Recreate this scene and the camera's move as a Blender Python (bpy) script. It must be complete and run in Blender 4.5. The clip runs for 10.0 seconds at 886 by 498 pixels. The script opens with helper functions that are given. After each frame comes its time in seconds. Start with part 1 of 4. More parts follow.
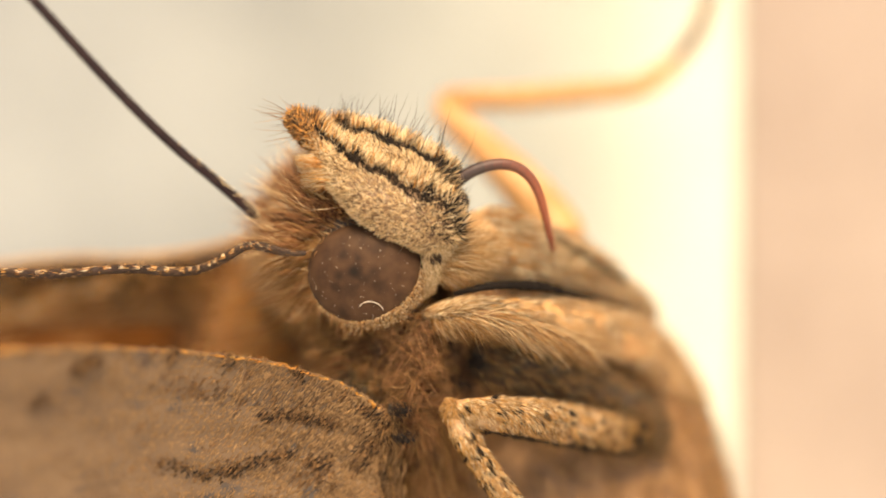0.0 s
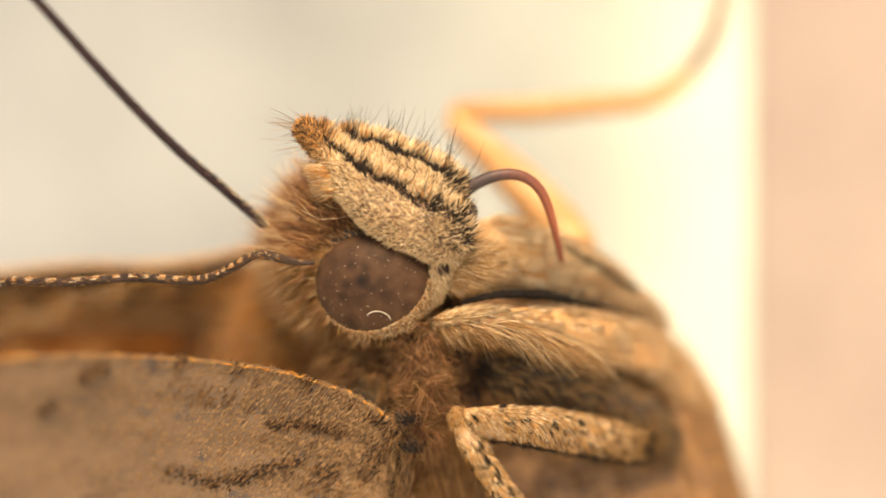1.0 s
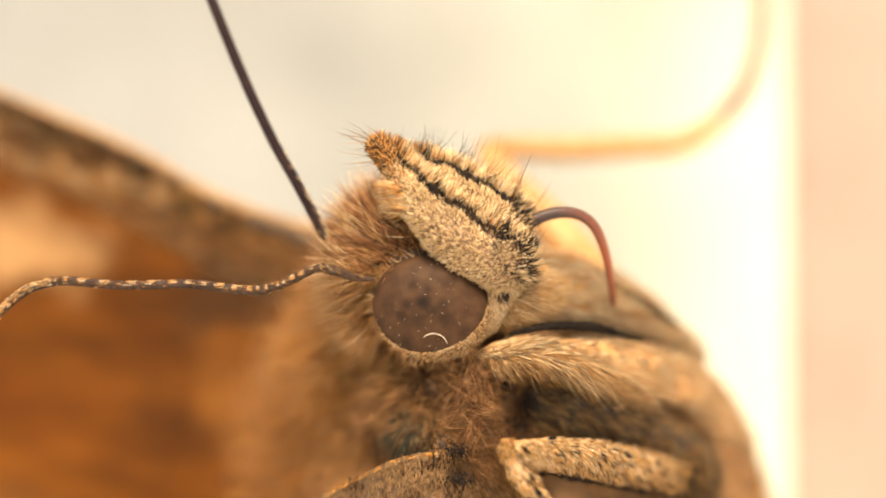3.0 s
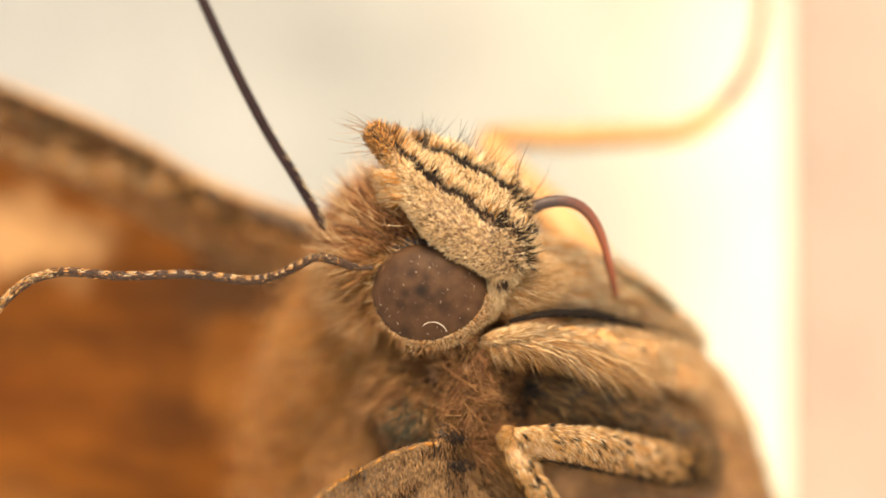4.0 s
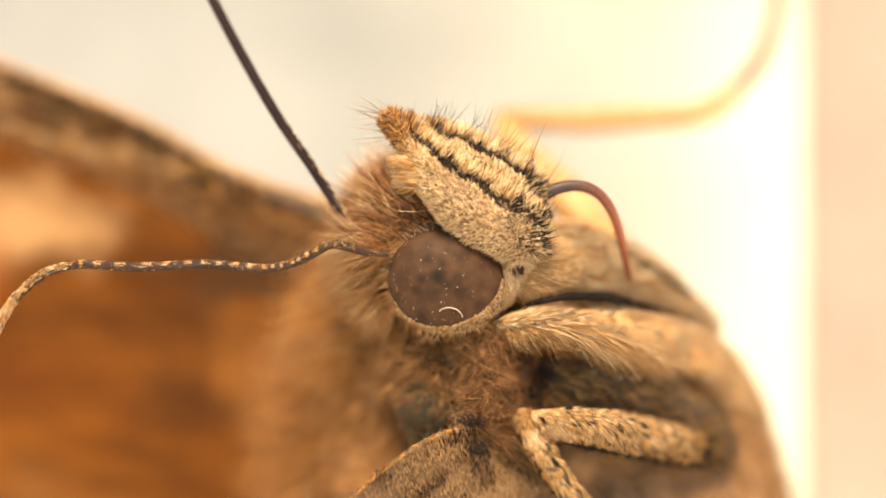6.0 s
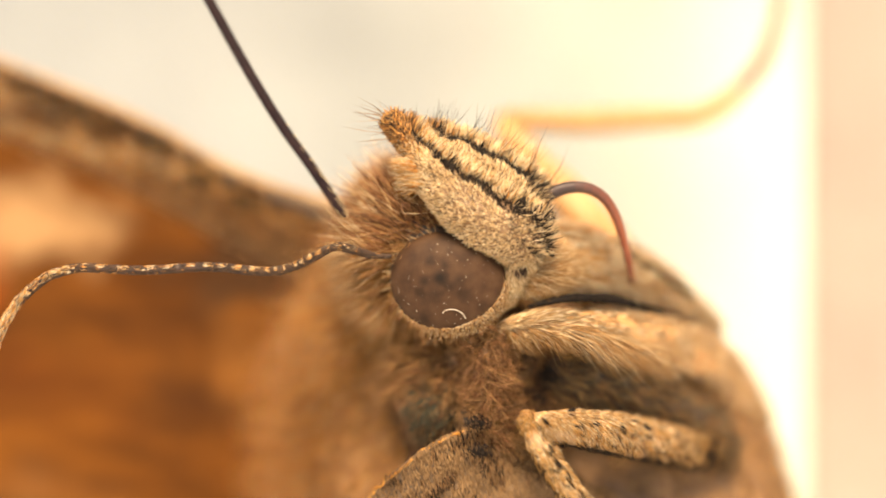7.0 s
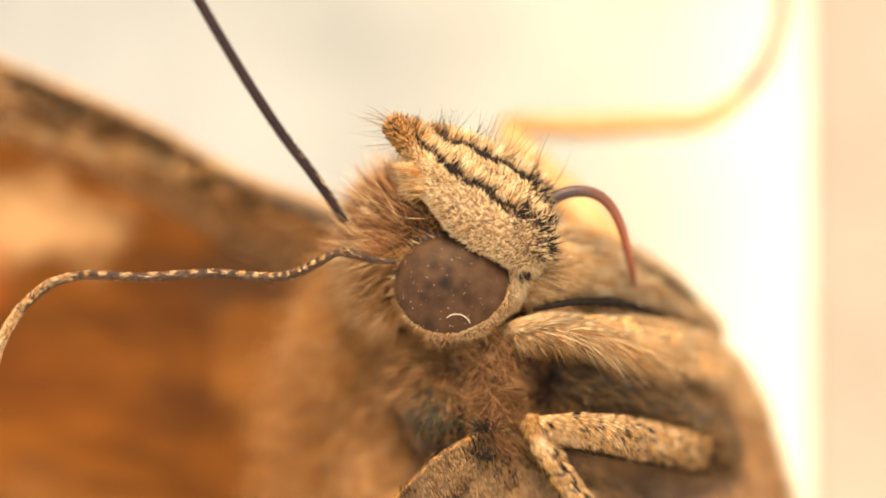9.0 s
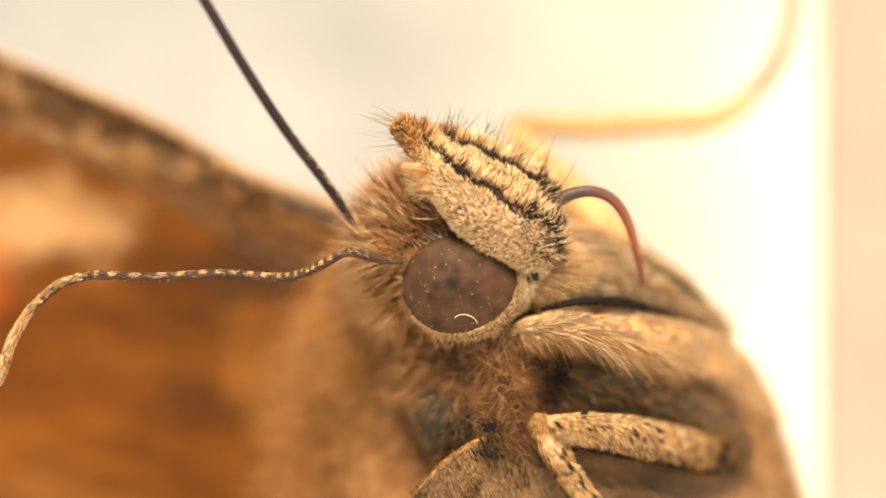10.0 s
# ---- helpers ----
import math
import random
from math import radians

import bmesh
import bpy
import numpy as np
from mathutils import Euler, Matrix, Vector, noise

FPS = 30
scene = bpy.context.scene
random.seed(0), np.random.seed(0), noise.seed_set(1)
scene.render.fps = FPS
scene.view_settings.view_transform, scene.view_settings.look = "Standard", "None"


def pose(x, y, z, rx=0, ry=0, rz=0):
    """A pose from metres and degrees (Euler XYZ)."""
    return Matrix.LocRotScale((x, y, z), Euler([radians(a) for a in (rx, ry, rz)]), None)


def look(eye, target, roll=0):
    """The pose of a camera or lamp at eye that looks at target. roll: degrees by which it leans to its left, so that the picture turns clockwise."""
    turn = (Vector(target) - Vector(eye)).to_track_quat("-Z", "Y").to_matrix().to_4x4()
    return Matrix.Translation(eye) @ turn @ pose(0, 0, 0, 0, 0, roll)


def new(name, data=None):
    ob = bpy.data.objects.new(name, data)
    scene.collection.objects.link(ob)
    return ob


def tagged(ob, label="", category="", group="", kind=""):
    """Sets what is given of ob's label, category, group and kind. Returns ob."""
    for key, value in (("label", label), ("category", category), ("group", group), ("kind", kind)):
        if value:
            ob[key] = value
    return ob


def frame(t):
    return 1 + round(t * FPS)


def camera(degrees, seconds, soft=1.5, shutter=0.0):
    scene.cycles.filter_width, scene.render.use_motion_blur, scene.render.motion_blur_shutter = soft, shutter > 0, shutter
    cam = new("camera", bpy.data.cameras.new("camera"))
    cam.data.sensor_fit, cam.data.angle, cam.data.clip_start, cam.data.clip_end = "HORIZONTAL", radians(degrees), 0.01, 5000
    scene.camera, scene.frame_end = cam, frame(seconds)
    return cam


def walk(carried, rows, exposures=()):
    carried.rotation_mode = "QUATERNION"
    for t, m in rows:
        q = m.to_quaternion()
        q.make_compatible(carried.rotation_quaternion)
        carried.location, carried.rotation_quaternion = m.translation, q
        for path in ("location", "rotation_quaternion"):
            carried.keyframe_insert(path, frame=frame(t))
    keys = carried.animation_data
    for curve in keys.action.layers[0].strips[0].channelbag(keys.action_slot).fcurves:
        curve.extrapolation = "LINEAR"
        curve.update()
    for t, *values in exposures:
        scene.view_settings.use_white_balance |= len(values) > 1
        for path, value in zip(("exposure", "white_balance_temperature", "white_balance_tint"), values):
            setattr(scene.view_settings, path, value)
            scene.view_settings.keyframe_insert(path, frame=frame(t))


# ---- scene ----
# A butterfly's head from very near. Lengths below are in millimetres unless a line says otherwise.
MM = 0.001
FAR = 21.5          # from the lens to the eye's plane
cam = camera(40.0, 10.0, soft=1.8, shutter=0.4)
cam.data.dof.use_dof = True
cam.data.dof.focus_distance = 0.0216
cam.data.dof.aperture_fstop = 24.0
cam.data.dof.aperture_blades = 0


def held(t, right, up):
    """A row of the hand-held camera: it stays in its place and turns a little (degrees)."""
    return t, pose(0, -FAR * MM, 0, 90 + up, 0, right)


walk(cam, [held(0.0, -2.46, -1.68), held(0.5, -1.96, -1.15), held(1.0, -1.92, -1.11), held(1.2, -1.79, -1.10),
           held(1.5, -1.47, -1.00), held(1.7, -1.29, -1.26), held(2.0, -0.74, -0.18), held(2.5, -0.44, 0.27),
           held(2.7, -0.25, 1.19), held(3.8, -0.20, 0.84), held(4.0, -0.21, 0.64), held(4.5, -0.26, 0.35),
           held(5.0, 0.00, 0.00), held(5.5, -0.01, -0.38), held(6.0, 0.46, -0.17), held(6.2, 0.46, -0.16),
           held(7.3, 0.68, -0.02), held(7.5, 0.75, 0.06), held(8.0, 0.70, 0.06), held(8.5, 0.64, 0.16),
           held(9.0, 0.70, 0.12), held(9.5, 0.84, 0.34), held(10.0, 1.14, 0.13)],
     [(0.0, 0.66, 7600, 16), (1.2, 0.68, 7600, 16), (1.6, 0.80, 7600, 16), (2.2, 0.86, 7600, 16), (4.0, 0.82, 7600, 16), (5.0, 0.87, 7600, 16), (10.0, 0.93, 7600, 16)])

# ---- light ----
world = bpy.data.worlds.new("daylight")
scene.world = world
world.use_nodes = True
sky = world.node_tree.nodes.new("ShaderNodeTexSky")
sky.sky_type, sky.sun_disc = "NISHITA", False
sky.sun_elevation, sky.sun_rotation = radians(50), radians(184)
world.node_tree.nodes["Background"].inputs[1].default_value = 0.13
world.node_tree.links.new(sky.outputs[0], world.node_tree.nodes["Background"].inputs[0])

sun = new("sun", bpy.data.lights.new("sun", "SUN"))
sun.data.energy, sun.data.angle, sun.data.color = 5.0, radians(26), (1.0, 0.82, 0.56)
sun.matrix_basis = look((-0.04, -0.60, 0.72), (0, 0, 0))

# unseen lamp added behind the post, to brighten the wall's right side
glow = new("added_wall_lamp", bpy.data.lights.new("added_wall_lamp", "AREA"))
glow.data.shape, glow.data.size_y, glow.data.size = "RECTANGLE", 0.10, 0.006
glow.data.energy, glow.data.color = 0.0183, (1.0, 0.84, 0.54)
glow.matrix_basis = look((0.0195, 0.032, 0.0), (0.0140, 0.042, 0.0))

# ---- materials ----


def material(name):
    m = bpy.data.materials.new(name)
    m.use_nodes = True
    return m, m.node_tree.nodes, m.node_tree.links, m.node_tree.nodes["Principled BSDF"]


def ramp(nodes, stops):
    r = nodes.new("ShaderNodeValToRGB")
    r.color_ramp.elements[0].position, r.color_ramp.elements[0].color = stops[0][0], (*stops[0][1], 1)
    r.color_ramp.elements[1].position, r.color_ramp.elements[1].color = stops[-1][0], (*stops[-1][1], 1)
    for where, colour in stops[1:-1]:
        r.color_ramp.elements.new(where).color = (*colour, 1)
    return r


def coords(nodes, links, scale=(1, 1, 1)):
    """Object coordinates in millimetres, stretched by scale."""
    c, m = nodes.new("ShaderNodeTexCoord"), nodes.new("ShaderNodeMapping")
    m.inputs["Scale"].default_value = [1000 * s for s in scale]
    links.new(c.outputs["Object"], m.inputs["Vector"])
    return m.outputs["Vector"]


def noisy(nodes, links, vector, scale, detail=4.0, rough=0.6):
    n = nodes.new("ShaderNodeTexNoise")
    n.inputs["Scale"].default_value, n.inputs["Detail"].default_value, n.inputs["Roughness"].default_value = scale, detail, rough
    links.new(vector, n.inputs["Vector"])
    return n.outputs["Fac"]


def bumped(nodes, links, height, shader, strength, distance=0.00002):
    b = nodes.new("ShaderNodeBump")
    b.inputs["Strength"].default_value, b.inputs["Distance"].default_value = strength, distance
    links.new(height, b.inputs["Height"])
    links.new(b.outputs[0], shader.inputs["Normal"])


def hair_material(name, dark, mid, pale, see=0.3, rough=0.5, sheen=0.28):
    """Scales and hairs: each strand has its own tint, and lets some light through."""
    m, nodes, links, shader = material(name)
    geo = nodes.new("ShaderNodeNewGeometry")
    r = ramp(nodes, [(0.0, dark), (0.5, mid), (1.0, pale)])
    links.new(geo.outputs["Random Per Island"], r.inputs[0])
    links.new(r.outputs[0], shader.inputs["Base Color"])
    shader.inputs["Roughness"].default_value = rough
    shader.inputs["Specular IOR Level"].default_value = sheen
    thin, mix = nodes.new("ShaderNodeBsdfTranslucent"), nodes.new("ShaderNodeMixShader")
    links.new(r.outputs[0], thin.inputs[0])
    mix.inputs[0].default_value = see
    links.new(shader.outputs[0], mix.inputs[1])
    links.new(thin.outputs[0], mix.inputs[2])
    links.new(mix.outputs[0], nodes["Material Output"].inputs[0])
    return m


def skin_material(name, stops, scale=3.0, rough=0.6, relief=0.4, stretch=(1, 1, 1), gloss=0.5):
    m, nodes, links, shader = material(name)
    v = coords(nodes, links, stretch)
    r = ramp(nodes, stops)
    links.new(noisy(nodes, links, v, scale, 6.0, 0.65), r.inputs[0])
    links.new(r.outputs[0], shader.inputs["Base Color"])
    shader.inputs["Roughness"].default_value = rough
    shader.inputs["Specular IOR Level"].default_value = gloss
    bumped(nodes, links, noisy(nodes, links, v, scale * 9), shader, relief)
    return m


CREAM = hair_material("cream_scales", (0.47, 0.31, 0.16), (0.74, 0.55, 0.31), (0.88, 0.74, 0.50), 0.3)
BLACK = hair_material("black_scales", (0.008, 0.007, 0.007), (0.020, 0.015, 0.012), (0.04, 0.028, 0.020), 0.03, 0.7, 0.12)
RUST = hair_material("rusty_hairs", (0.10, 0.038, 0.018), (0.30, 0.130, 0.058), (0.60, 0.33, 0.155), 0.35)
TAN = hair_material("tan_hairs", (0.30, 0.15, 0.05), (0.52, 0.29, 0.11), (0.72, 0.46, 0.21), 0.4)
UMBER = hair_material("umber_hairs", (0.06, 0.032, 0.016), (0.17, 0.090, 0.038), (0.36, 0.20, 0.085), 0.25)
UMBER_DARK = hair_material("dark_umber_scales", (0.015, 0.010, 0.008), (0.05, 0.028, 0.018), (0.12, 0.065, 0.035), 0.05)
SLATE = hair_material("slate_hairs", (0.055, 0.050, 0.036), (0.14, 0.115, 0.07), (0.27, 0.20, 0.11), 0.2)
TEAL_SHADE = hair_material("teal_shade_hairs", (0.020, 0.030, 0.024), (0.062, 0.076, 0.056), (0.15, 0.145, 0.09), 0.15)
GOLD = hair_material("golden_hairs", (0.48, 0.20, 0.045), (0.72, 0.35, 0.09), (0.88, 0.55, 0.20), 0.45)
BROWN_SKIN = skin_material("brown_skin", [(0.3, (0.10, 0.050, 0.020)), (0.55, (0.22, 0.115, 0.045)), (0.8, (0.36, 0.20, 0.08))], 2.0)
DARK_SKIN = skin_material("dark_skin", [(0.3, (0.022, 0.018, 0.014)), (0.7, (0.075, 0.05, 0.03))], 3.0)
TAN_SKIN = skin_material("tan_skin", [(0.3, (0.20, 0.115, 0.055)), (0.55, (0.34, 0.21, 0.105)), (0.8, (0.46, 0.31, 0.165))], 1.4)
CREAM_SKIN = skin_material("cream_skin", [(0.3, (0.24, 0.15, 0.075)), (0.6, (0.42, 0.29, 0.155)), (0.8, (0.55, 0.41, 0.24))], 4.0)
PALP_SKIN = skin_material("palp_skin", [(0.3, (0.11, 0.060, 0.030)), (0.6, (0.20, 0.12, 0.060)), (0.8, (0.30, 0.20, 0.11))], 4.0)
CHITIN = skin_material("dark_chitin", [(0.3, (0.030, 0.018, 0.016)), (0.6, (0.070, 0.038, 0.032)), (0.85, (0.13, 0.072, 0.052))], 5.0, 0.42, 0.2)
FAR_CHITIN = skin_material("black_brown_chitin", [(0.3, (0.006, 0.003, 0.005)), (0.6, (0.018, 0.009, 0.010)), (0.85, (0.045, 0.022, 0.018))], 7.0, 0.6, 0.3, gloss=0.12)
GLOSS = skin_material("black_gloss", [(0.3, (0.006, 0.006, 0.007)), (0.8, (0.02, 0.016, 0.014))], 4.0, 0.16, 0.1)
BUFF = hair_material("buff_scales", (0.20, 0.118, 0.056), (0.265, 0.158, 0.075), (0.33, 0.205, 0.100), 0.2, 0.65)
HONEY = hair_material("honey_scales", (0.40, 0.19, 0.055), (0.60, 0.33, 0.11), (0.78, 0.48, 0.19), 0.3, 0.5, 0.2)
RIM_GLOW = hair_material("amber_rim_glow", (0.62, 0.26, 0.04), (0.80, 0.40, 0.08), (0.9, 0.55, 0.16), 0.55)
LEG_SKIN = skin_material("honey_skin", [(0.3, (0.40, 0.20, 0.07)), (0.8, (0.62, 0.38, 0.16))], 2.0, 0.5)
PALE = hair_material("pale_scales", (0.60, 0.44, 0.24), (0.78, 0.62, 0.38), (0.90, 0.79, 0.56), 0.3)
WHITE_SCALE = hair_material("white_scales", (0.55, 0.48, 0.36), (0.75, 0.68, 0.55), (0.88, 0.84, 0.74), 0.2, 0.3)


def eye_material():
    """Facets of a compound eye: warm brown, with the dark patches that lie beneath the surface."""
    m, nodes, links, shader = material("compound_eye")
    v = coords(nodes, links)
    r = ramp(nodes, [(0.28, (0.026, 0.014, 0.008)), (0.52, (0.048, 0.025, 0.0135)), (0.75, (0.066, 0.036, 0.019))])
    links.new(noisy(nodes, links, v, 3.4, 2.0, 0.5), r.inputs[0])
    colour = r.outputs[0]
    # dark false pupils: one in the middle, rings of fainter ones round it
    wander = np.random.default_rng(3)
    spots = [(0.0, 0.0, 0.19, 0.8)]
    spots += [(0.27 * math.cos(a) + wander.normal() * 0.03, 0.25 * math.sin(a) + wander.normal() * 0.03, wander.uniform(0.11, 0.17), wander.uniform(0.25, 0.5)) for a in np.radians(range(10, 370, 60))]
    spots += [(0.52 * math.cos(a) + wander.normal() * 0.04, 0.48 * math.sin(a) + wander.normal() * 0.04, wander.uniform(0.10, 0.16), wander.uniform(0.08, 0.3)) for a in np.radians(range(0, 360, 36))]
    for x, z, size, power in spots:
        mix = nodes.new("ShaderNodeMixRGB")
        links.new(spot(nodes, links, v, (x - 0.16, 0, z + 0.10), (size, 9, size), 1.6 * power), mix.inputs[0])
        links.new(colour, mix.inputs[1])
        mix.inputs[2].default_value = (0.012, 0.008, 0.006, 1)
        colour = mix.outputs[0]
    links.new(colour, shader.inputs["Base Color"])
    shader.inputs["Roughness"].default_value = 0.55
    shader.inputs["Specular IOR Level"].default_value = 0.1
    cells = nodes.new("ShaderNodeTexVoronoi")
    cells.inputs["Scale"].default_value = 38.0
    links.new(v, cells.inputs["Vector"])
    bumped(nodes, links, cells.outputs["Distance"], shader, 0.35, 0.000008)
    return m


def paint_material(name, low, high, scale, rough=0.55):
    m, nodes, links, shader = material(name)
    v = coords(nodes, links)
    r = ramp(nodes, [(0.3, low), (0.7, high)])
    links.new(noisy(nodes, links, v, scale, 5.0), r.inputs[0])
    links.new(r.outputs[0], shader.inputs["Base Color"])
    shader.inputs["Roughness"].default_value = rough
    bumped(nodes, links, noisy(nodes, links, v, scale * 8), shader, 0.25, 0.0001)
    return m


def under_wing_material():
    """The closed wing's outer side: grey-buff with dark flecks across the veins."""
    m, nodes, links, shader = material("wing_underside")
    v = coords(nodes, links, (0.55, 1, 1.3))
    base = ramp(nodes, [(0.30, (0.070, 0.041, 0.020)), (0.5, (0.118, 0.071, 0.036)), (0.72, (0.165, 0.103, 0.053))])
    links.new(noisy(nodes, links, v, 0.9, 8.0, 0.7), base.inputs[0])
    fleck = ramp(nodes, [(0.60, (0, 0, 0)), (0.68, (1, 1, 1))])
    links.new(noisy(nodes, links, coords(nodes, links, (0.8, 1, 1.6)), 1.35, 3.0, 0.5), fleck.inputs[0])
    mix = nodes.new("ShaderNodeMixRGB")
    links.new(fleck.outputs[0], mix.inputs[0])
    links.new(base.outputs[0], mix.inputs[1])
    mix.inputs[2].default_value = (0.045, 0.035, 0.03, 1)
    links.new(mix.outputs[0], shader.inputs["Base Color"])
    shader.inputs["Roughness"].default_value = 0.65
    bumped(nodes, links, noisy(nodes, links, coords(nodes, links, (2, 1, 9)), 4.0), shader, 0.5)
    return m


def spot(nodes, links, vector, centre, size, power=1.0):
    """1 inside an ellipse round centre, fading to 0 at its rim; millimetres."""
    m = nodes.new("ShaderNodeMapping")
    m.vector_type = "TEXTURE"
    m.inputs["Location"].default_value, m.inputs["Scale"].default_value = centre, size
    g = nodes.new("ShaderNodeTexGradient")
    g.gradient_type = "SPHERICAL"
    links.new(vector, m.inputs["Vector"])
    links.new(m.outputs["Vector"], g.inputs["Vector"])
    p = nodes.new("ShaderNodeMath")
    p.operation = "MULTIPLY"
    p.use_clamp = True
    p.inputs[1].default_value = power
    links.new(g.outputs["Fac"], p.inputs[0])
    return p.outputs[0]


def upper_wing_material():
    """The opened wing's upper side: fox-brown with a pale and an orange patch and a flecked front margin."""
    m, nodes, links, shader = material("wing_upperside")
    v = coords(nodes, links)
    base = ramp(nodes, [(0.3, (0.034, 0.011, 0.0025)), (0.5, (0.092, 0.030, 0.0045)), (0.72, (0.17, 0.058, 0.008))])
    turn = nodes.new("ShaderNodeMapping")      # streaks run along the wing
    turn.inputs["Rotation"].default_value, turn.inputs["Scale"].default_value = (0, radians(-22), 0), (0.16, 1, 1.15)
    links.new(v, turn.inputs["Vector"])
    links.new(noisy(nodes, links, turn.outputs["Vector"], 0.75, 5.0, 0.6), base.inputs[0])
    colour = base.outputs[0]
    # the patches have ragged rims
    wobble, v0 = nodes.new("ShaderNodeTexNoise"), v
    wobble.inputs["Scale"].default_value, wobble.inputs["Detail"].default_value = 0.55, 4.0
    links.new(v0, wobble.inputs["Vector"])
    scaled = nodes.new("ShaderNodeVectorMath")
    scaled.operation = "MULTIPLY_ADD"
    scaled.inputs[1].default_value, scaled.inputs[2].default_value = (5.0, 0.0, 2.6), (-2.5, 0.0, -1.3)
    links.new(wobble.outputs["Color"], scaled.inputs[0])
    moved = nodes.new("ShaderNodeVectorMath")
    links.new(v0, moved.inputs[0])
    links.new(scaled.outputs[0], moved.inputs[1])
    v = moved.outputs[0]
    for centre, size, power, paint in PATCHES:
        mix = nodes.new("ShaderNodeMixRGB")
        links.new(spot(nodes, links, v, centre, size, power), mix.inputs[0])
        links.new(colour, mix.inputs[1])
        mix.inputs[2].default_value = (*paint, 1)
        colour = mix.outputs[0]
    links.new(colour, shader.inputs["Base Color"])
    shader.inputs["Roughness"].default_value = 0.75
    shader.inputs["Specular IOR Level"].default_value = 0.08
    bumped(nodes, links, noisy(nodes, links, coords(nodes, links, (2, 1, 9)), 4.0), shader, 0.4)
    return m


# ---- shapes ----
rng = np.random.default_rng(7)


def pt(u, v, d=0.0):
    """A place u mm to the right of and v mm above the line of sight, d mm behind the eye's plane; u and v widen with the distance."""
    k = 1 + d / FAR
    return np.array((u * k, d, v * k))


def unit(a):
    return a / np.maximum(np.linalg.norm(a, axis=-1, keepdims=True), 1e-9)


TUFTS = [(rng.normal(size=(3, 3)) * q, rng.uniform(0, 6, 3)) for q in (5.0, 9.0, 15.0, 24.0)]   # neighbouring hairs lean together


class Shape:
    """Gathers triangles, each with the number of its material, for one mesh."""

    def __init__(self):
        self.v, self.f, self.m, self.s, self.n = [], [], [], [], 0

    def add(self, v, f, mat=0, smooth=True):
        v, f = np.asarray(v, float), np.asarray(f, int)
        self.v.append(v)
        self.f.append(f + self.n)
        self.m.append(np.full(len(f), mat) if np.isscalar(mat) else np.asarray(mat))
        self.s.append(np.full(len(f), smooth))
        self.n += len(v)

    def grid(self, g, mat=0, closed=False):
        """A sheet of points (rows, columns, 3); closed: the columns run round."""
        r, c = g.shape[:2]
        i = np.arange(r * c).reshape(r, c)
        j = np.roll(i, -1, 1) if closed else i[:, 1:]
        a, b = (i[:-1], j[:-1]) if closed else (i[:-1, :-1], j[:-1])
        d, e = (i[1:], j[1:]) if closed else (i[1:, :-1], j[1:])
        a, b, d, e = (q.ravel() for q in (a, b, d, e))
        self.add(g.reshape(-1, 3), np.concatenate([np.stack([a, b, e], 1), np.stack([a, e, d], 1)]), mat)

    def hairs(self, p, n, t, length, width=0.012, lift=0.6, bend=0.6, jitter=0.2, mat=0, clump=0.28, sink=0.02):
        """Tapered strands that stand on p, rise along n and lean along t."""
        k = len(p)
        if not k:
            return
        length = np.broadcast_to(length, k)[:, None] * rng.uniform(0.7, 1.25, (k, 1))
        width = np.broadcast_to(width, k)[:, None] * rng.uniform(0.7, 1.2, (k, 1))
        lift = np.broadcast_to(lift, k)[:, None]
        drift = sum(np.sin(p @ q + r) for q, r in TUFTS) * clump / 2
        d0 = unit(lift * n + (1 - lift) * t + drift + jitter * rng.normal(size=(k, 3)))
        d1 = unit(d0 + bend * t + 0.6 * jitter * rng.normal(size=(k, 3)))
        base = p - sink * n
        mid = base + d0 * length * 0.5
        tip = mid + d1 * length * 0.5
        a = unit(np.cross(d0, rng.normal(size=(k, 3))))
        b = np.cross(d0, a)
        ring = [a, -0.5 * a + 0.866 * b, -0.5 * a - 0.866 * b]
        v = np.stack([base + width * q for q in ring] + [mid + 0.8 * width * q for q in ring] + [tip], 1).reshape(-1, 3)
        f = np.array([(0, 1, 4), (0, 4, 3), (1, 2, 5), (1, 5, 4), (2, 0, 3), (2, 3, 5), (3, 4, 6), (4, 5, 6), (5, 3, 6)])
        f = (f[None] + 7 * np.arange(k)[:, None, None]).reshape(-1, 3)
        self.add(v, f, np.repeat(np.broadcast_to(mat, k), 9))

    def link(self, name, mats, parent=None, origin=(0, 0, 0), label=""):
        v, f = np.concatenate(self.v), np.concatenate(self.f)
        me = bpy.data.meshes.new(name)
        me.vertices.add(len(v))
        me.vertices.foreach_set("co", ((v - np.asarray(origin)) * MM).ravel())
        me.loops.add(3 * len(f))
        me.loops.foreach_set("vertex_index", f.ravel())
        me.polygons.add(len(f))
        me.polygons.foreach_set("loop_start", 3 * np.arange(len(f)))
        me.polygons.foreach_set("material_index", np.concatenate(self.m))
        me.polygons.foreach_set("use_smooth", np.concatenate(self.s))
        me.update(calc_edges=True)
        for m in mats:
            me.materials.append(m)
        ob = new(name, me)
        if parent is not None:
            ob.parent = parent
        where = np.asarray(origin, float) - (np.asarray(PIVOTS[parent.name]) if parent is not None else 0)
        ob.location = Vector(where * MM)
        PIVOTS[ob.name] = np.asarray(origin, float)
        return tagged(ob, label)


PIVOTS = {}         # where each object's own origin lies in the butterfly at rest


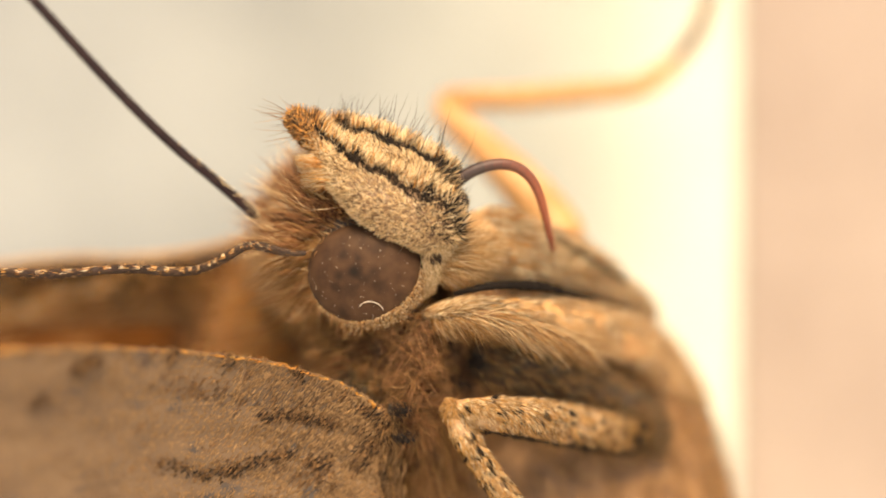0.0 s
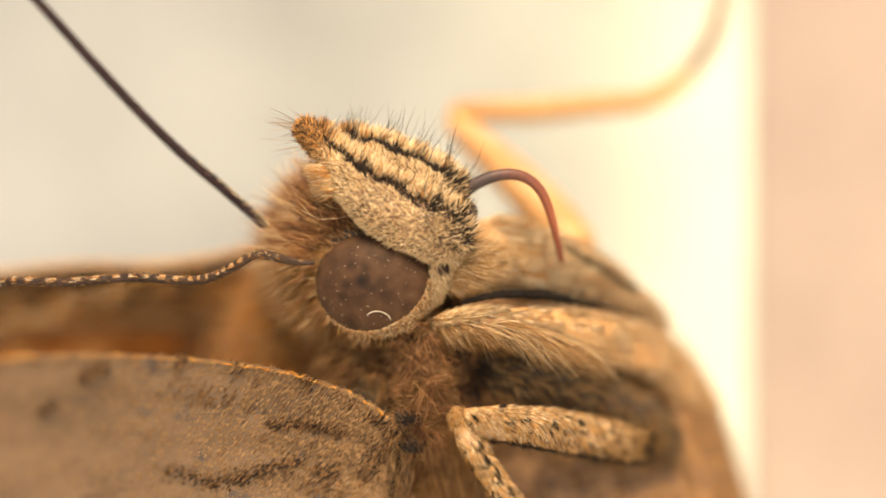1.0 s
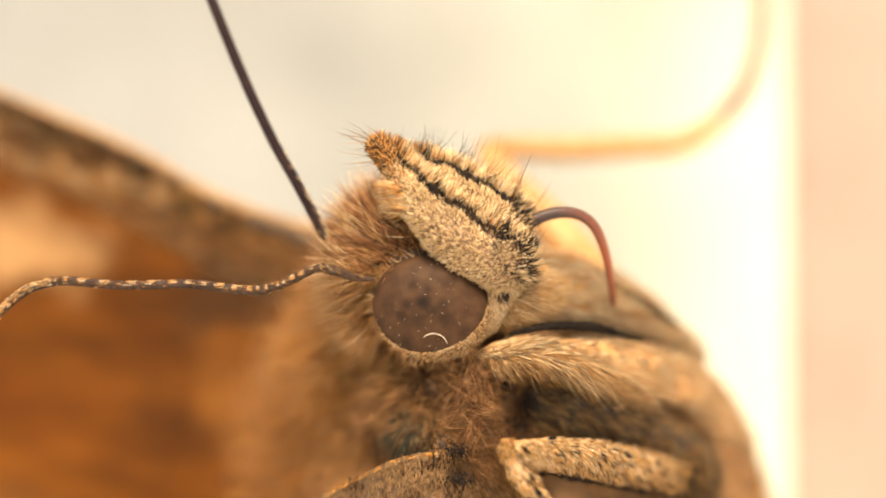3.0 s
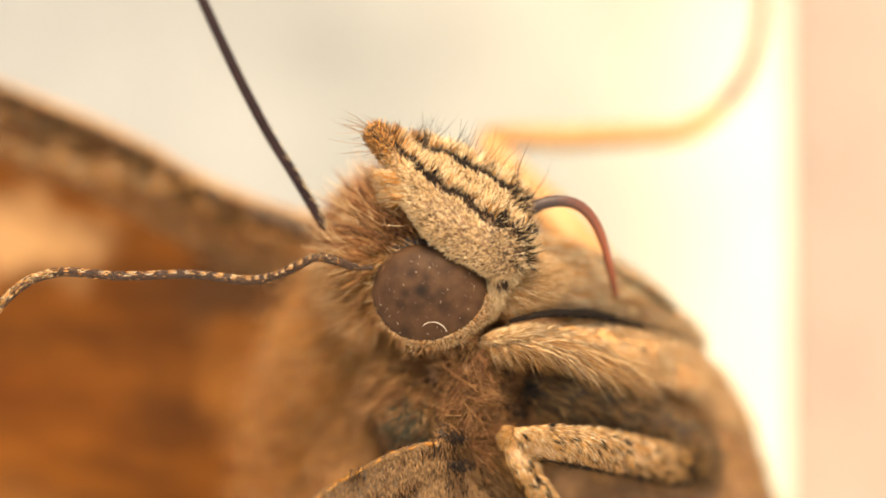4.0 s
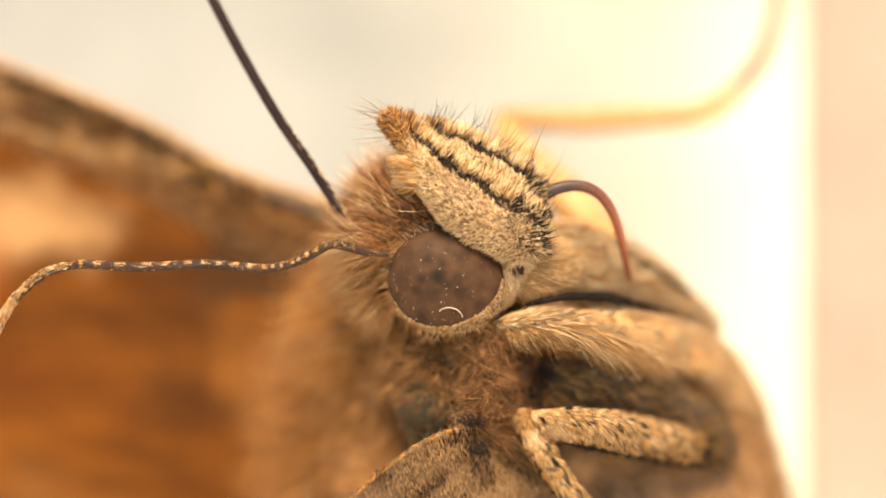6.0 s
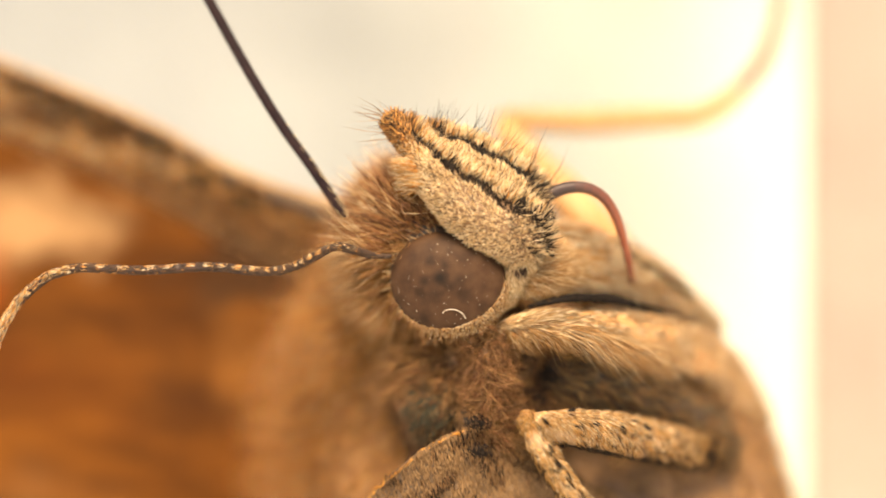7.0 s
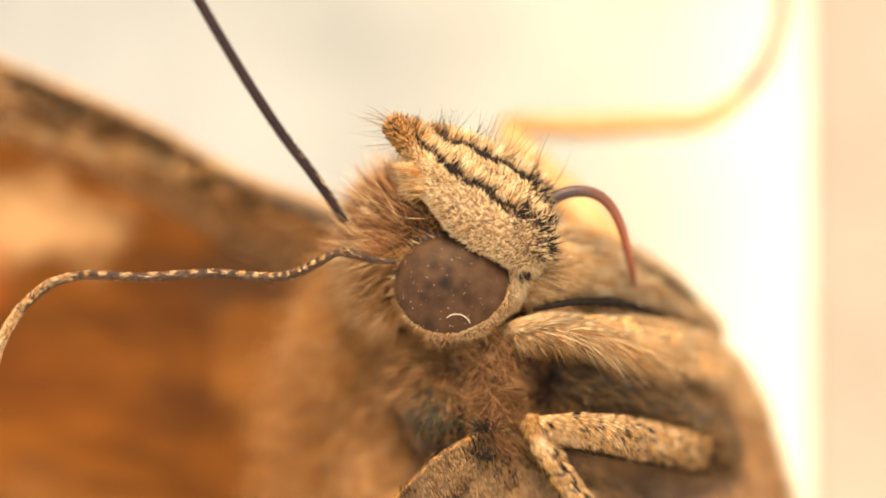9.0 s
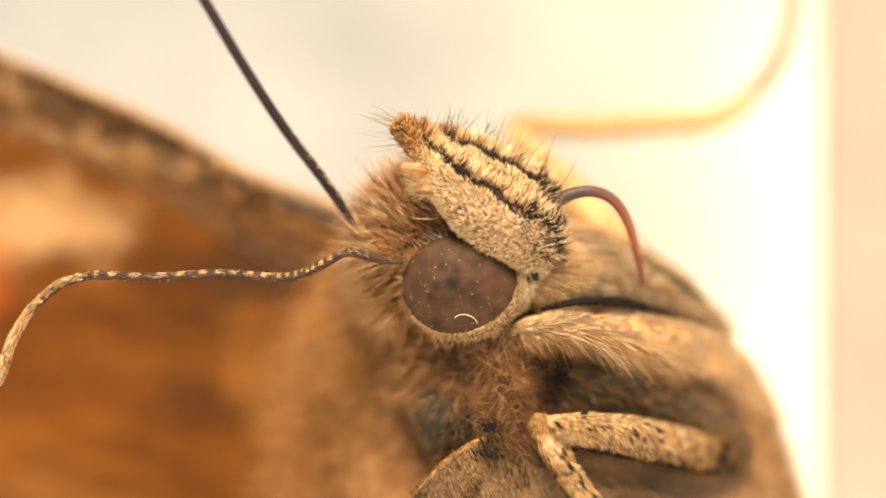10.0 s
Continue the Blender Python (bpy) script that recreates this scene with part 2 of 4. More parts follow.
def smooth_path(points, count):
    """A smooth curve through a few points (Catmull-Rom), of any number of columns."""
    p = np.asarray(points, float)
    p = np.vstack([2 * p[0] - p[1], p, 2 * p[-1] - p[-2]])
    x = np.linspace(0, len(p) - 3 - 1e-6, count)
    i = x.astype(int)
    f = (x - i)[:, None]
    a, b, c, d = p[i], p[i + 1], p[i + 2], p[i + 3]
    return 0.5 * (2 * b + (c - a) * f + (2 * a - 5 * b + 4 * c - d) * f ** 2 + (3 * b - a - 3 * c + d) * f ** 3)


class Skin:
    """A surface of points with normals and a flow, on which hairs can be set."""

    def __init__(self, g, n, t, u, w):
        self.g, self.n, self.t, self.u, self.w = g, n, t, u, w

    def pick(self, count, where=None):
        """Random places; where(u, w, place) keeps those that it finds true."""
        r, c = self.g.shape[:2]
        i, j = rng.integers(0, r, count), rng.integers(0, c, count)
        k = np.minimum(i + 1, r - 1), (j + 1) % c
        f, h = rng.uniform(0, 1, (2, count, 1))
        g = self.g[i, j] + f * (self.g[k[0], j] - self.g[i, j]) + h * (self.g[i, k[1]] - self.g[i, j])
        keep = np.ones(count, bool) if where is None else where(self.u[i, j], self.w[i, j], g)
        return g[keep], self.n[i, j][keep], self.t[i, j][keep], self.u[i, j][keep], self.w[i, j][keep]


def tube(points, radii, rows=60, around=28, deep=1.0, rough=0.0):
    """A round limb along points with the given radii, closed at both ends. w is 0 on the side towards the lens, +-1 behind, positive above."""
    c = smooth_path(points, rows)
    r = smooth_path(np.asarray(radii, float)[:, None], rows)[:, 0]
    s = np.linspace(0, 1, rows)
    length = np.linalg.norm(np.diff(c, axis=0), axis=1).sum()
    for end in (s, 1 - s):
        x = np.clip(end * length / np.maximum(r, 1e-3), 0, 1)
        r = r * np.sqrt(np.maximum(1 - (1 - x) ** 2, 1e-4))
    t = unit(np.gradient(c, axis=0))
    up = unit(np.cross(t, np.array((0, 1.0, 0))))
    up = up * np.sign(up[:, 2:3] + 1e-9)
    toward = unit(np.cross(t, up))
    toward = toward * -np.sign(toward[:, 1:2] + 1e-9)
    w = np.linspace(-1, 1, around, endpoint=False)
    ca, sa = np.cos(np.pi * w)[None, :, None], np.sin(np.pi * w)[None, :, None]
    n = toward[:, None] * ca * deep + up[:, None] * sa
    g = c[:, None] + r[:, None, None] * n
    if rough:
        g = g + unit(n) * np.array([noise.noise(Vector(q * 2.3)) for q in g.reshape(-1, 3)]).reshape(rows, around, 1) * rough
    big = np.broadcast_to
    return Skin(g, unit(n), big(t[:, None], g.shape), big(s[:, None], g.shape[:2]), big(w[None], g.shape[:2]))


def ball(centre, axes, tilt=0.0, rows=48, around=72, flow=(0, 0, -1), rough=0.0):
    """An ellipsoid; tilt turns it clockwise about the line of sight (degrees). u is the height from 0 to 1."""
    a = np.linspace(1e-3, np.pi - 1e-3, rows)
    b = np.linspace(-np.pi, np.pi, around, endpoint=False)
    q = np.stack([np.sin(a)[:, None] * np.sin(b)[None], -np.sin(a)[:, None] * np.cos(b)[None], np.cos(a)[:, None] * np.ones_like(b)[None]], -1)
    m = np.array(Matrix.Rotation(radians(tilt), 3, "Y"))
    n = unit(q / np.asarray(axes)) @ m.T
    g = (q * np.asarray(axes)) @ m.T + np.asarray(centre)
    if rough:
        g = g + n * np.array([noise.noise(Vector(x * 1.6)) for x in g.reshape(-1, 3)]).reshape(rows, around, 1) * rough
    flow = np.asarray(flow, float)
    t = unit(flow - (n @ flow)[..., None] * n)
    return Skin(g, n, t, np.broadcast_to(1 - a[:, None] / np.pi, g.shape[:2]), np.broadcast_to(b[None] / np.pi, g.shape[:2]))


def board(name, low, high, bevel, mat, label, category="", kind="structure", splay=0.0):
    """A bevelled board between two corners (metres); splay: how far the rear of its low-x side slopes back."""
    bm = bmesh.new()
    bmesh.ops.create_cube(bm, size=1)
    for v in bm.verts:
        sloped = splay if v.co.x < 0 < v.co.y else 0.0
        v.co = Vector([low[i] + (v.co[i] + 0.5) * (high[i] - low[i]) for i in range(3)])
        v.co.x += sloped
    bmesh.ops.bevel(bm, geom=bm.edges[:], offset=bevel, segments=5, profile=0.5, affect="EDGES")
    me = bpy.data.meshes.new(name)
    bm.to_mesh(me)
    bm.free()
    for p in me.polygons:
        p.use_smooth = True
    me.materials.append(mat)
    return tagged(new(name, me), label, category, kind=kind)


# ---- the setting ----
WALL_PAINT = paint_material("pale_wall_paint", (0.168, 0.188, 0.202), (0.285, 0.314, 0.327), 0.075)
POST_PAINT = paint_material("cream_post_paint", (0.275, 0.220, 0.185), (0.350, 0.288, 0.245), 0.17)
SILL_PAINT = paint_material("white_sill_paint", (0.72, 0.70, 0.65), (0.80, 0.78, 0.74), 0.08)


def setting():
    board("wall_back", (-0.40, 0.042, -0.06), (0.40, 0.052, 0.40), 0.0005, WALL_PAINT, "smooth pale grey painted wall behind the butterfly", "wall")
    board("window_post", (0.0096, 0.0117, -0.06), (0.060, 0.0134, 0.30), 0.0006, POST_PAINT, "cream painted upright window post with rounded edges", "window post", splay=0.004)
    # unseen sill, added as a base and to bounce light upwards
    board("bounce_sill", (-0.40, -0.30, -0.07), (0.40, 0.052, -0.0602), 0.001, SILL_PAINT, "unseen white sill added below the post, bounces light up", "window sill")


setting()

# ---- the butterfly ----
butterfly = tagged(new("butterfly"), "brown furry butterfly with striped palps, clinging to a cream window post", "butterfly")
PIVOTS["butterfly"] = np.zeros(3)
NECK = pt(0.50, -1.52, 1.0)
THORAX_AT = pt(2.2, -5.6, 6.2)


def build_thorax():
    s = Shape()
    body = ball(THORAX_AT, (4.85, 4.2, 6.6), 0, 60, 90, (0.75, -0.2, -0.6), 0.12)
    s.grid(body.g, 0, True)
    g, n, t, u, w = body.pick(46000, lambda u, w, g: (g[:, 1] < 6.6) & (g[:, 2] > -7.4))
    # more tan hairs towards the right, more umber ones low down
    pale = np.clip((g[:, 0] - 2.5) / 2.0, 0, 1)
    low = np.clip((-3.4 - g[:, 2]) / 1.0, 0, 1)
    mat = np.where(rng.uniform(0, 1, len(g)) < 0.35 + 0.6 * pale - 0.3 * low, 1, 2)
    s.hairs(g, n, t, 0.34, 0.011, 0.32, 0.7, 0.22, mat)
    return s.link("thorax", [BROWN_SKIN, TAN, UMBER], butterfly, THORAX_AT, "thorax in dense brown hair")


def build_shoulder():
    """The furred collar beside the head, on the back's side."""
    s = Shape()
    collar = tube([pt(-0.35, 0.0, 3.30), pt(-1.0, -0.75, 3.50), pt(-1.62, -1.9, 4.20), pt(-2.25, -3.6, 4.80), pt(-2.35, -6.4, 5.10)], [0.7, 1.0, 1.05, 0.72, 0.72], 60, 36, 1.0, 0.08)
    s.grid(collar.g, 0, True)
    g, n, t, u, w = collar.pick(20000, lambda u, w, g: np.abs(w) < 0.85)
    lean = unit(np.array((-0.75, -0.35, -0.6)) + 0.0 * n)
    s.hairs(g, n, lean, np.where(u < 0.5, 0.95, 0.7), 0.010, 0.35, 0.5, 0.24, np.where(rng.uniform(0, 1, len(g)) < np.where(u < 0.45, 0.55, 0.2), 1, np.where(rng.uniform(0, 1, len(g)) < 0.14, 3, 2)), 0.13)
    # long loose hairs that run out over the wing
    g, n, t, u, w = collar.pick(6500, lambda u, w, g: (np.abs(w) < 0.85) & (g[:, 0] < -1.2))
    s.hairs(g, n, unit(np.array((-1.0, -0.1, -0.35)) + 0 * n), 1.45, 0.007, 0.25, 0.5, 0.26, np.where(rng.uniform(0, 1, len(g)) < 0.5, 4, 2), 0.3)
    # the recessed brown flank between the collar and the throat
    flank = tube([pt(-0.55, -1.6, 2.9), pt(-0.95, -2.6, 3.2), pt(-1.15, -4.0, 3.4), pt(-1.1, -6.4, 3.6)], [0.6, 0.95, 1.05, 1.1], 50, 30, 0.7, 0.08)
    s.grid(flank.g, 0, True)
    g, n, t, u, w = flank.pick(9000, lambda u, w, g: np.abs(w) < 0.7)
    s.hairs(g, n, unit(np.array((-0.8, -0.2, -0.6)) + 0.3 * rng.normal(size=n.shape)), 0.5, 0.010, 0.3, 0.4, 0.24, rng.choice((4, 2, 1), len(g), p=(0.25, 0.25, 0.50)), 0.25)
    return s.link("collar", [LEG_SKIN, TAN, GOLD, PALE, RUST], butterfly, pt(-1.2, -0.7, 2.5), "collar of long tan hair")


def build_throat():
    """Rusty and dark hair between the eye and the legs."""
    s = Shape()
    throat = ball(pt(0.40, -2.45, 1.95), (1.6, 0.95, 1.75), 10, 40, 60, (0.2, -0.3, -1), 0.12)
    s.grid(throat.g, 8, True)
    g, n, t, u, w = throat.pick(15000, lambda u, w, g: (g[:, 1] < 2.7) & clear_of_eye(g, 1.0))
    r = rng.uniform(0, 1, len(g))
    s.hairs(g, n, t, 0.28, 0.008, 0.3, 0.4, 0.3, np.where(r < 0.36, 2, np.where(r < 0.60, 1, 6)), 0.4)
    # locks of long rusty hair, tangled, that run towards the middle of the throat
    g, n, t, u, w = throat.pick(1500, lambda u, w, g: (g[:, 1] < 2.2) & clear_of_eye(g, 1.03) & (g[:, 0] > -0.8))
    for p, up in list(zip(g, n))[:360]:
        many = int(rng.integers(18, 46))
        way = unit((pt(0.5, -2.9, 0.9) - p) * np.array((0.8, 0.3, 0.35)) + np.array((0, -0.3, -0.35)) + 0.6 * rng.normal(size=3))
        roots = p + rng.normal(size=(many, 3)) * 0.06
        lie = np.tile(way, (many, 1))
        s.hairs(roots, np.tile(up, (many, 1)), lie, rng.uniform(0.35, 0.85), 0.0055, rng.uniform(0.2, 0.5), rng.uniform(0.3, 1.2), 0.17, rng.choice((1, 2, 4, 6), many, p=((0.7, 0.1, 0.2, 0.0), (0.2, 0.6, 0.0, 0.2), (0.4, 0.1, 0.5, 0.0))[int(rng.integers(0, 3))]), 0.1)
    # a ridge of hair down the middle of the throat, nearest to the lens
    ridge = tube([pt(0.75, -1.45, 0.75), pt(0.62, -1.95, 0.72), pt(0.55, -2.5, 0.68), pt(0.58, -3.0, 0.66), pt(0.70, -3.5, 0.75)], [0.2, 0.28, 0.26, 0.22, 0.16], 40, 24, 0.7, 0.10)
    s.grid(ridge.g, 8, True)
    g, n, t, u, w = ridge.pick(5200, lambda u, w, g: np.abs(w) < 0.8)
    r = rng.uniform(0, 1, len(g))
    s.hairs(g, n, unit(t + 0.5 * rng.normal(size=t.shape)), 0.26, 0.006, 0.3, 0.5, 0.3, np.where(r < 0.32, 1, np.where(r < 0.74, 2, 6)), 0.4)
    g, n, t, u, w = ridge.pick(400, lambda u, w, g: np.abs(w) < 0.7)
    for p, up, way in list(zip(g, n, t))[:170]:
        many = int(rng.integers(8, 22))
        lie = np.tile(unit(0.6 * way + np.array((0.35, -0.1, 0)) + 0.8 * rng.normal(size=3)), (many, 1))
        s.hairs(p + rng.normal(size=(many, 3)) * 0.05, np.tile(up, (many, 1)), lie, rng.uniform(0.35, 0.8), 0.005, rng.uniform(0.2, 0.5), rng.uniform(0.4, 1.6), 0.2, rng.choice((1, 4, 2), many, p=(0.52, 0.13, 0.35)), 0.1)
    # black hairs that paint in the dark of gaps between tufts, towards the legs
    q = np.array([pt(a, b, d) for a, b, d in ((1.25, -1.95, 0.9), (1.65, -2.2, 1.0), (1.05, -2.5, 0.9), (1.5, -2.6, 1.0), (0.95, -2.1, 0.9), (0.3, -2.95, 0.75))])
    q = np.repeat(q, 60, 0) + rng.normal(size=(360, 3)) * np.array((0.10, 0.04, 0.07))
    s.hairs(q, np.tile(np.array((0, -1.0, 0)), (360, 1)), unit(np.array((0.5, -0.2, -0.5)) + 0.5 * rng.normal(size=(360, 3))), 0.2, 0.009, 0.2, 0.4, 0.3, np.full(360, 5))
    # loose brown hair over the throat's outer side
    g, n, t, u, w = throat.pick(26000, lambda u, w, g: (g[:, 1] < 2.6) & (g[:, 0] < -0.15) & (g[:, 2] > -2.75) & (g[:, 2] < -1.4))
    k = min(len(g), 2600)
    s.hairs(g[:k], n[:k], unit(np.array((-0.75, -0.15, -0.55)) + 0.3 * rng.normal(size=(k, 3))), rng.uniform(0.4, 0.9, k), 0.0075, 0.3, 0.5, 0.24, rng.choice((1, 4, 2), k, p=(0.35, 0.40, 0.25)), 0.3)
    # pad above the wing's hinge, its hair coloured for the grey-green shade there
    shade_pad = ball(pt(-0.30, -2.88, 1.15), (0.55, 0.30, 0.42), 20, 24, 32, (-0.5, -0.2, -0.8), 0.05)
    s.grid(shade_pad.g, 3, True)
    g, n, t, u, w = shade_pad.pick(3600, lambda u, w, g: g[:, 1] < 1.9)
    s.hairs(g, n, unit(t + 0.3 * rng.normal(size=t.shape)), 0.34, 0.009, 0.3, 0.4, 0.24, rng.choice((7, 2, 1), len(g), p=(0.55, 0.30, 0.15)), 0.4)
    # hair that hangs between the wing's root and the middle leg
    apron = tube([pt(0.62, -2.7, 1.7), pt(0.72, -3.4, 1.5), pt(0.78, -4.3, 1.5), pt(0.8, -5.4, 1.6)], [0.35, 0.5, 0.6, 0.6], 40, 24, 0.6, 0.06)
    s.grid(apron.g, 0, True)
    g, n, t, u, w = apron.pick(9000, lambda u, w, g: np.abs(w) < 0.7)
    s.hairs(g, n, unit(np.array((-0.12, -0.1, -1.0)) + 0.15 * rng.normal(size=n.shape)), 0.55, 0.009, 0.22, 0.4, 0.18, np.where(rng.uniform(0, 1, len(g)) < 0.45, 2, np.where(rng.uniform(0, 1, len(g)) < 0.5, 1, 4)), 0.35)
    # two black tufts beside the wing's hinge
    down = np.tile(np.array((0.55, -0.1, -0.8)), (150, 1))
    for place in (pt(0.40, -3.08, 0.05), pt(0.42, -3.56, 0.05)):
        q = place + rng.normal(size=(150, 3)) * np.array((0.10, 0.05, 0.055))
        s.hairs(q, down, unit(rng.normal(size=(150, 3)) * 0.25 + down), 0.11, 0.009, 0.2, 0.3, 0.16, np.full(150, 5))
    return s.link("throat", [DARK_SKIN, RUST, UMBER, TEAL_SHADE, TAN, BLACK, UMBER_DARK, TEAL_SHADE, BROWN_SKIN], butterfly, NECK, "throat in tangled rusty and dark hair")


EYE_AT, EYE_AXES, EYE_TILT = pt(-0.09, -0.60, 0.38), (1.06, 0.42, 0.93), 14


def clear_of_eye(g, much):
    """True for places beside the eye, seen along its axis."""
    m = np.array(Matrix.Rotation(radians(EYE_TILT), 3, "Y"))
    q = ((g - EYE_AT) @ m) / np.asarray(EYE_AXES)
    return q[:, 0] ** 2 + q[:, 2] ** 2 > much ** 2


thorax = build_thorax()
collar = build_shoulder()
throat = build_throat()


# -- the head and all that sits on it
def build_head():
    s = Shape()
    skull = ball(pt(-0.35, 0.0, 1.65), (1.45, 1.15, 1.25), 20, 44, 64, (-0.7, 0.0, 0.7), 0.08)
    s.grid(skull.g, 0, True)
    # rusty tuft on the crown
    g, n, t, u, w = skull.pick(26000, lambda u, w, g: (g[:, 1] < 2.3) & clear_of_eye(g, 1.14) & (g[:, 0] + 0.35 < 0.55 * (g[:, 2]) + 0.25) & (g[:, 2] > -0.35))
    flow = unit(np.array((-0.65, -0.25, 0.75)) + 0 * n)
    r = rng.uniform(0, 1, len(g))
    s.hairs(g, n, flow, 0.66, 0.008, 0.5, 0.25, 0.30, np.where(r < 0.66, 1, np.where(r < 0.82, 2, 3)), 0.42)
    g, n, t, u, w = skull.pick(16000, lambda u, w, g: (g[:, 1] < 2.2) & clear_of_eye(g, 1.3) & (g[:, 0] + 0.35 < 0.5 * (g[:, 2]) + 0.1) & (g[:, 2] > -0.1))
    s.hairs(g[:1500], n[:1500], flow[0] + 0 * n[:1500], 1.0, 0.010, 0.55, 0.2, 0.34, np.where(rng.uniform(0, 1, len(g[:1500])) < 0.6, 1, 4), 0.4)
    # short hairs along the eye's upper rim
    g, n, t, u, w = skull.pick(26000, lambda u, w, g: (g[:, 1] < 2.0) & clear_of_eye(g, 0.98) & ~clear_of_eye(g, 1.18) & (g[:, 2] > -0.45))
    s.hairs(g, n, unit(np.array((-0.7, 0.25, 0.6)) + 0 * n), 0.30, 0.010, 0.32, 0.5, 0.2, np.where(rng.uniform(0, 1, len(g)) < 0.7, 1, 2), 0.2)
    # pale cheek hairs behind and under the eye
    g, n, t, u, w = skull.pick(20000, lambda u, w, g: (g[:, 1] < 2.0) & (g[:, 2] < 0.15) & clear_of_eye(g, 1.02))
    flow = unit((g - pt(-0.1, -0.55, 0.4)) * np.array((1, 0.2, 1)) + np.array((-0.2, -0.3, -0.35)))
    s.hairs(g, n, flow, 0.45, 0.011, 0.35, 0.4, 0.2, np.where(rng.uniform(0, 1, len(g)) < 0.55, 2, 1))
    # long loose hairs that stand out behind the eye
    g, n, t, u, w = skull.pick(30000, lambda u, w, g: (g[:, 1] < 2.2) & (g[:, 0] < -0.75) & (g[:, 2] < 0.25) & (g[:, 2] > -1.1) & clear_of_eye(g, 1.04))
    k = min(len(g), 2600)
    s.hairs(g[:k], n[:k], unit(np.array((-0.9, -0.25, -0.35)) + 0.25 * rng.normal(size=(k, 3))), rng.uniform(0.45, 1.05, k), 0.0075, 0.35, 0.4, 0.24, rng.choice((2, 4, 1), k, p=(0.55, 0.2, 0.25)), 0.25)
    return s.link("head", [DARK_SKIN, RUST, TAN, UMBER_DARK, CREAM], butterfly, NECK, "head with a rusty tuft of hair")


head = build_head()


def on_eye(x, z):
    """The place on the eye's outer face at x, z from its middle, in its own axes from -1 to 1, and the normal there."""
    m = np.array(Matrix.Rotation(radians(EYE_TILT), 3, "Y"))
    q = np.array((x, -math.sqrt(max(0.0, 1 - x * x - z * z)), z))
    return (q * EYE_AXES) @ m.T + EYE_AT, unit(q / EYE_AXES) @ m.T


def build_eye():
    s = Shape()
    globe = ball(EYE_AT, EYE_AXES, EYE_TILT, 60, 96)
    s.grid(globe.g, 0, True)
    eye = s.link("eye", [eye_material()], head, EYE_AT, "large matt brown compound eye with dark patches")
    rim = Shape()
    for k in range(2300):
        a = rng.triangular(-2.5, -0.7, 0.45)
        wide = 0.03 + 0.19 * max(0.0, math.cos(a + 0.75)) ** 2
        rad = min(0.999, 1.0 - wide * rng.uniform(0, 1) ** 1.3)
        p, n = on_eye(rad * math.cos(a), rad * math.sin(a))
        along = unit(np.array((math.cos(a), 0, math.sin(a))) + 0.5 * rng.normal(size=3))
        rim.hairs(p[None], n[None], along[None], 0.045 if rad < 0.985 else 0.08, 0.0085, 0.3, 0.4, 0.5, rng.choice(3, p=(0.40, 0.38, 0.22)), 0.0, 0.0)
    for k in range(110):
        a = rng.uniform(1.9, 5.2)
        p, n = on_eye(0.998 * math.cos(a), 0.998 * math.sin(a))
        out = unit(np.array((math.cos(a) - 0.3, -0.5, math.sin(a))))
        rim.hairs((p + 0.03 * rng.normal(size=3))[None], n[None], out[None], 0.22, 0.005, 0.2, 0.4, 0.45, rng.choice(3, p=(0.4, 0.4, 0.2)), 0.0)
    for k in range(170):
        a = rng.uniform(-2.5, -0.55)
        p, n = on_eye(0.999 * math.cos(a), 0.999 * math.sin(a))
        out = unit(np.array((math.cos(a) + 0.25, -0.35, math.sin(a))))
        rim.hairs((p + 0.05 * rng.normal(size=3))[None], n[None], out[None], 0.34, 0.0045, 0.1, 0.4, 0.75, rng.choice(4, p=(0.12, 0.2, 0.13, 0.55)), 0.0)
    rim.link("eye_rim", [CREAM, TAN, UMBER, RUST], head, EYE_AT, "rim of cream scales round the eye")
    dust = Shape()
    for k in range(95):
        a, rad = rng.uniform(0, 2 * np.pi), 0.9 * math.sqrt(rng.uniform())
        p, n = on_eye(rad * math.cos(a), rad * math.sin(a))
        grain = ball(p + 0.004 * n, rng.uniform(0.002, 0.007, 3), rng.uniform(0, 90), 5, 7)
        dust.grid(grain.g, 0, True)
    tagged(dust.link("dust", [WHITE_SCALE], head, EYE_AT, "specks of white dust"), kind="stuff")
    arc = Shape()
    way = []
    for k in range(9):
        a = math.pi * (0.12 + 0.76 * k / 8)
        p, n = on_eye(0.20 - 0.22 * math.cos(a) , -0.66 + 0.21 * math.sin(a))
        way.append(p + 0.02 * n)
    arc.grid(tube(way, [0.004, 0.006, 0.005], 24, 8).g, 0, True)
    arc.link("loose_hair", [WHITE_SCALE], head, EYE_AT, "curved white hair on the eye")


build_eye()


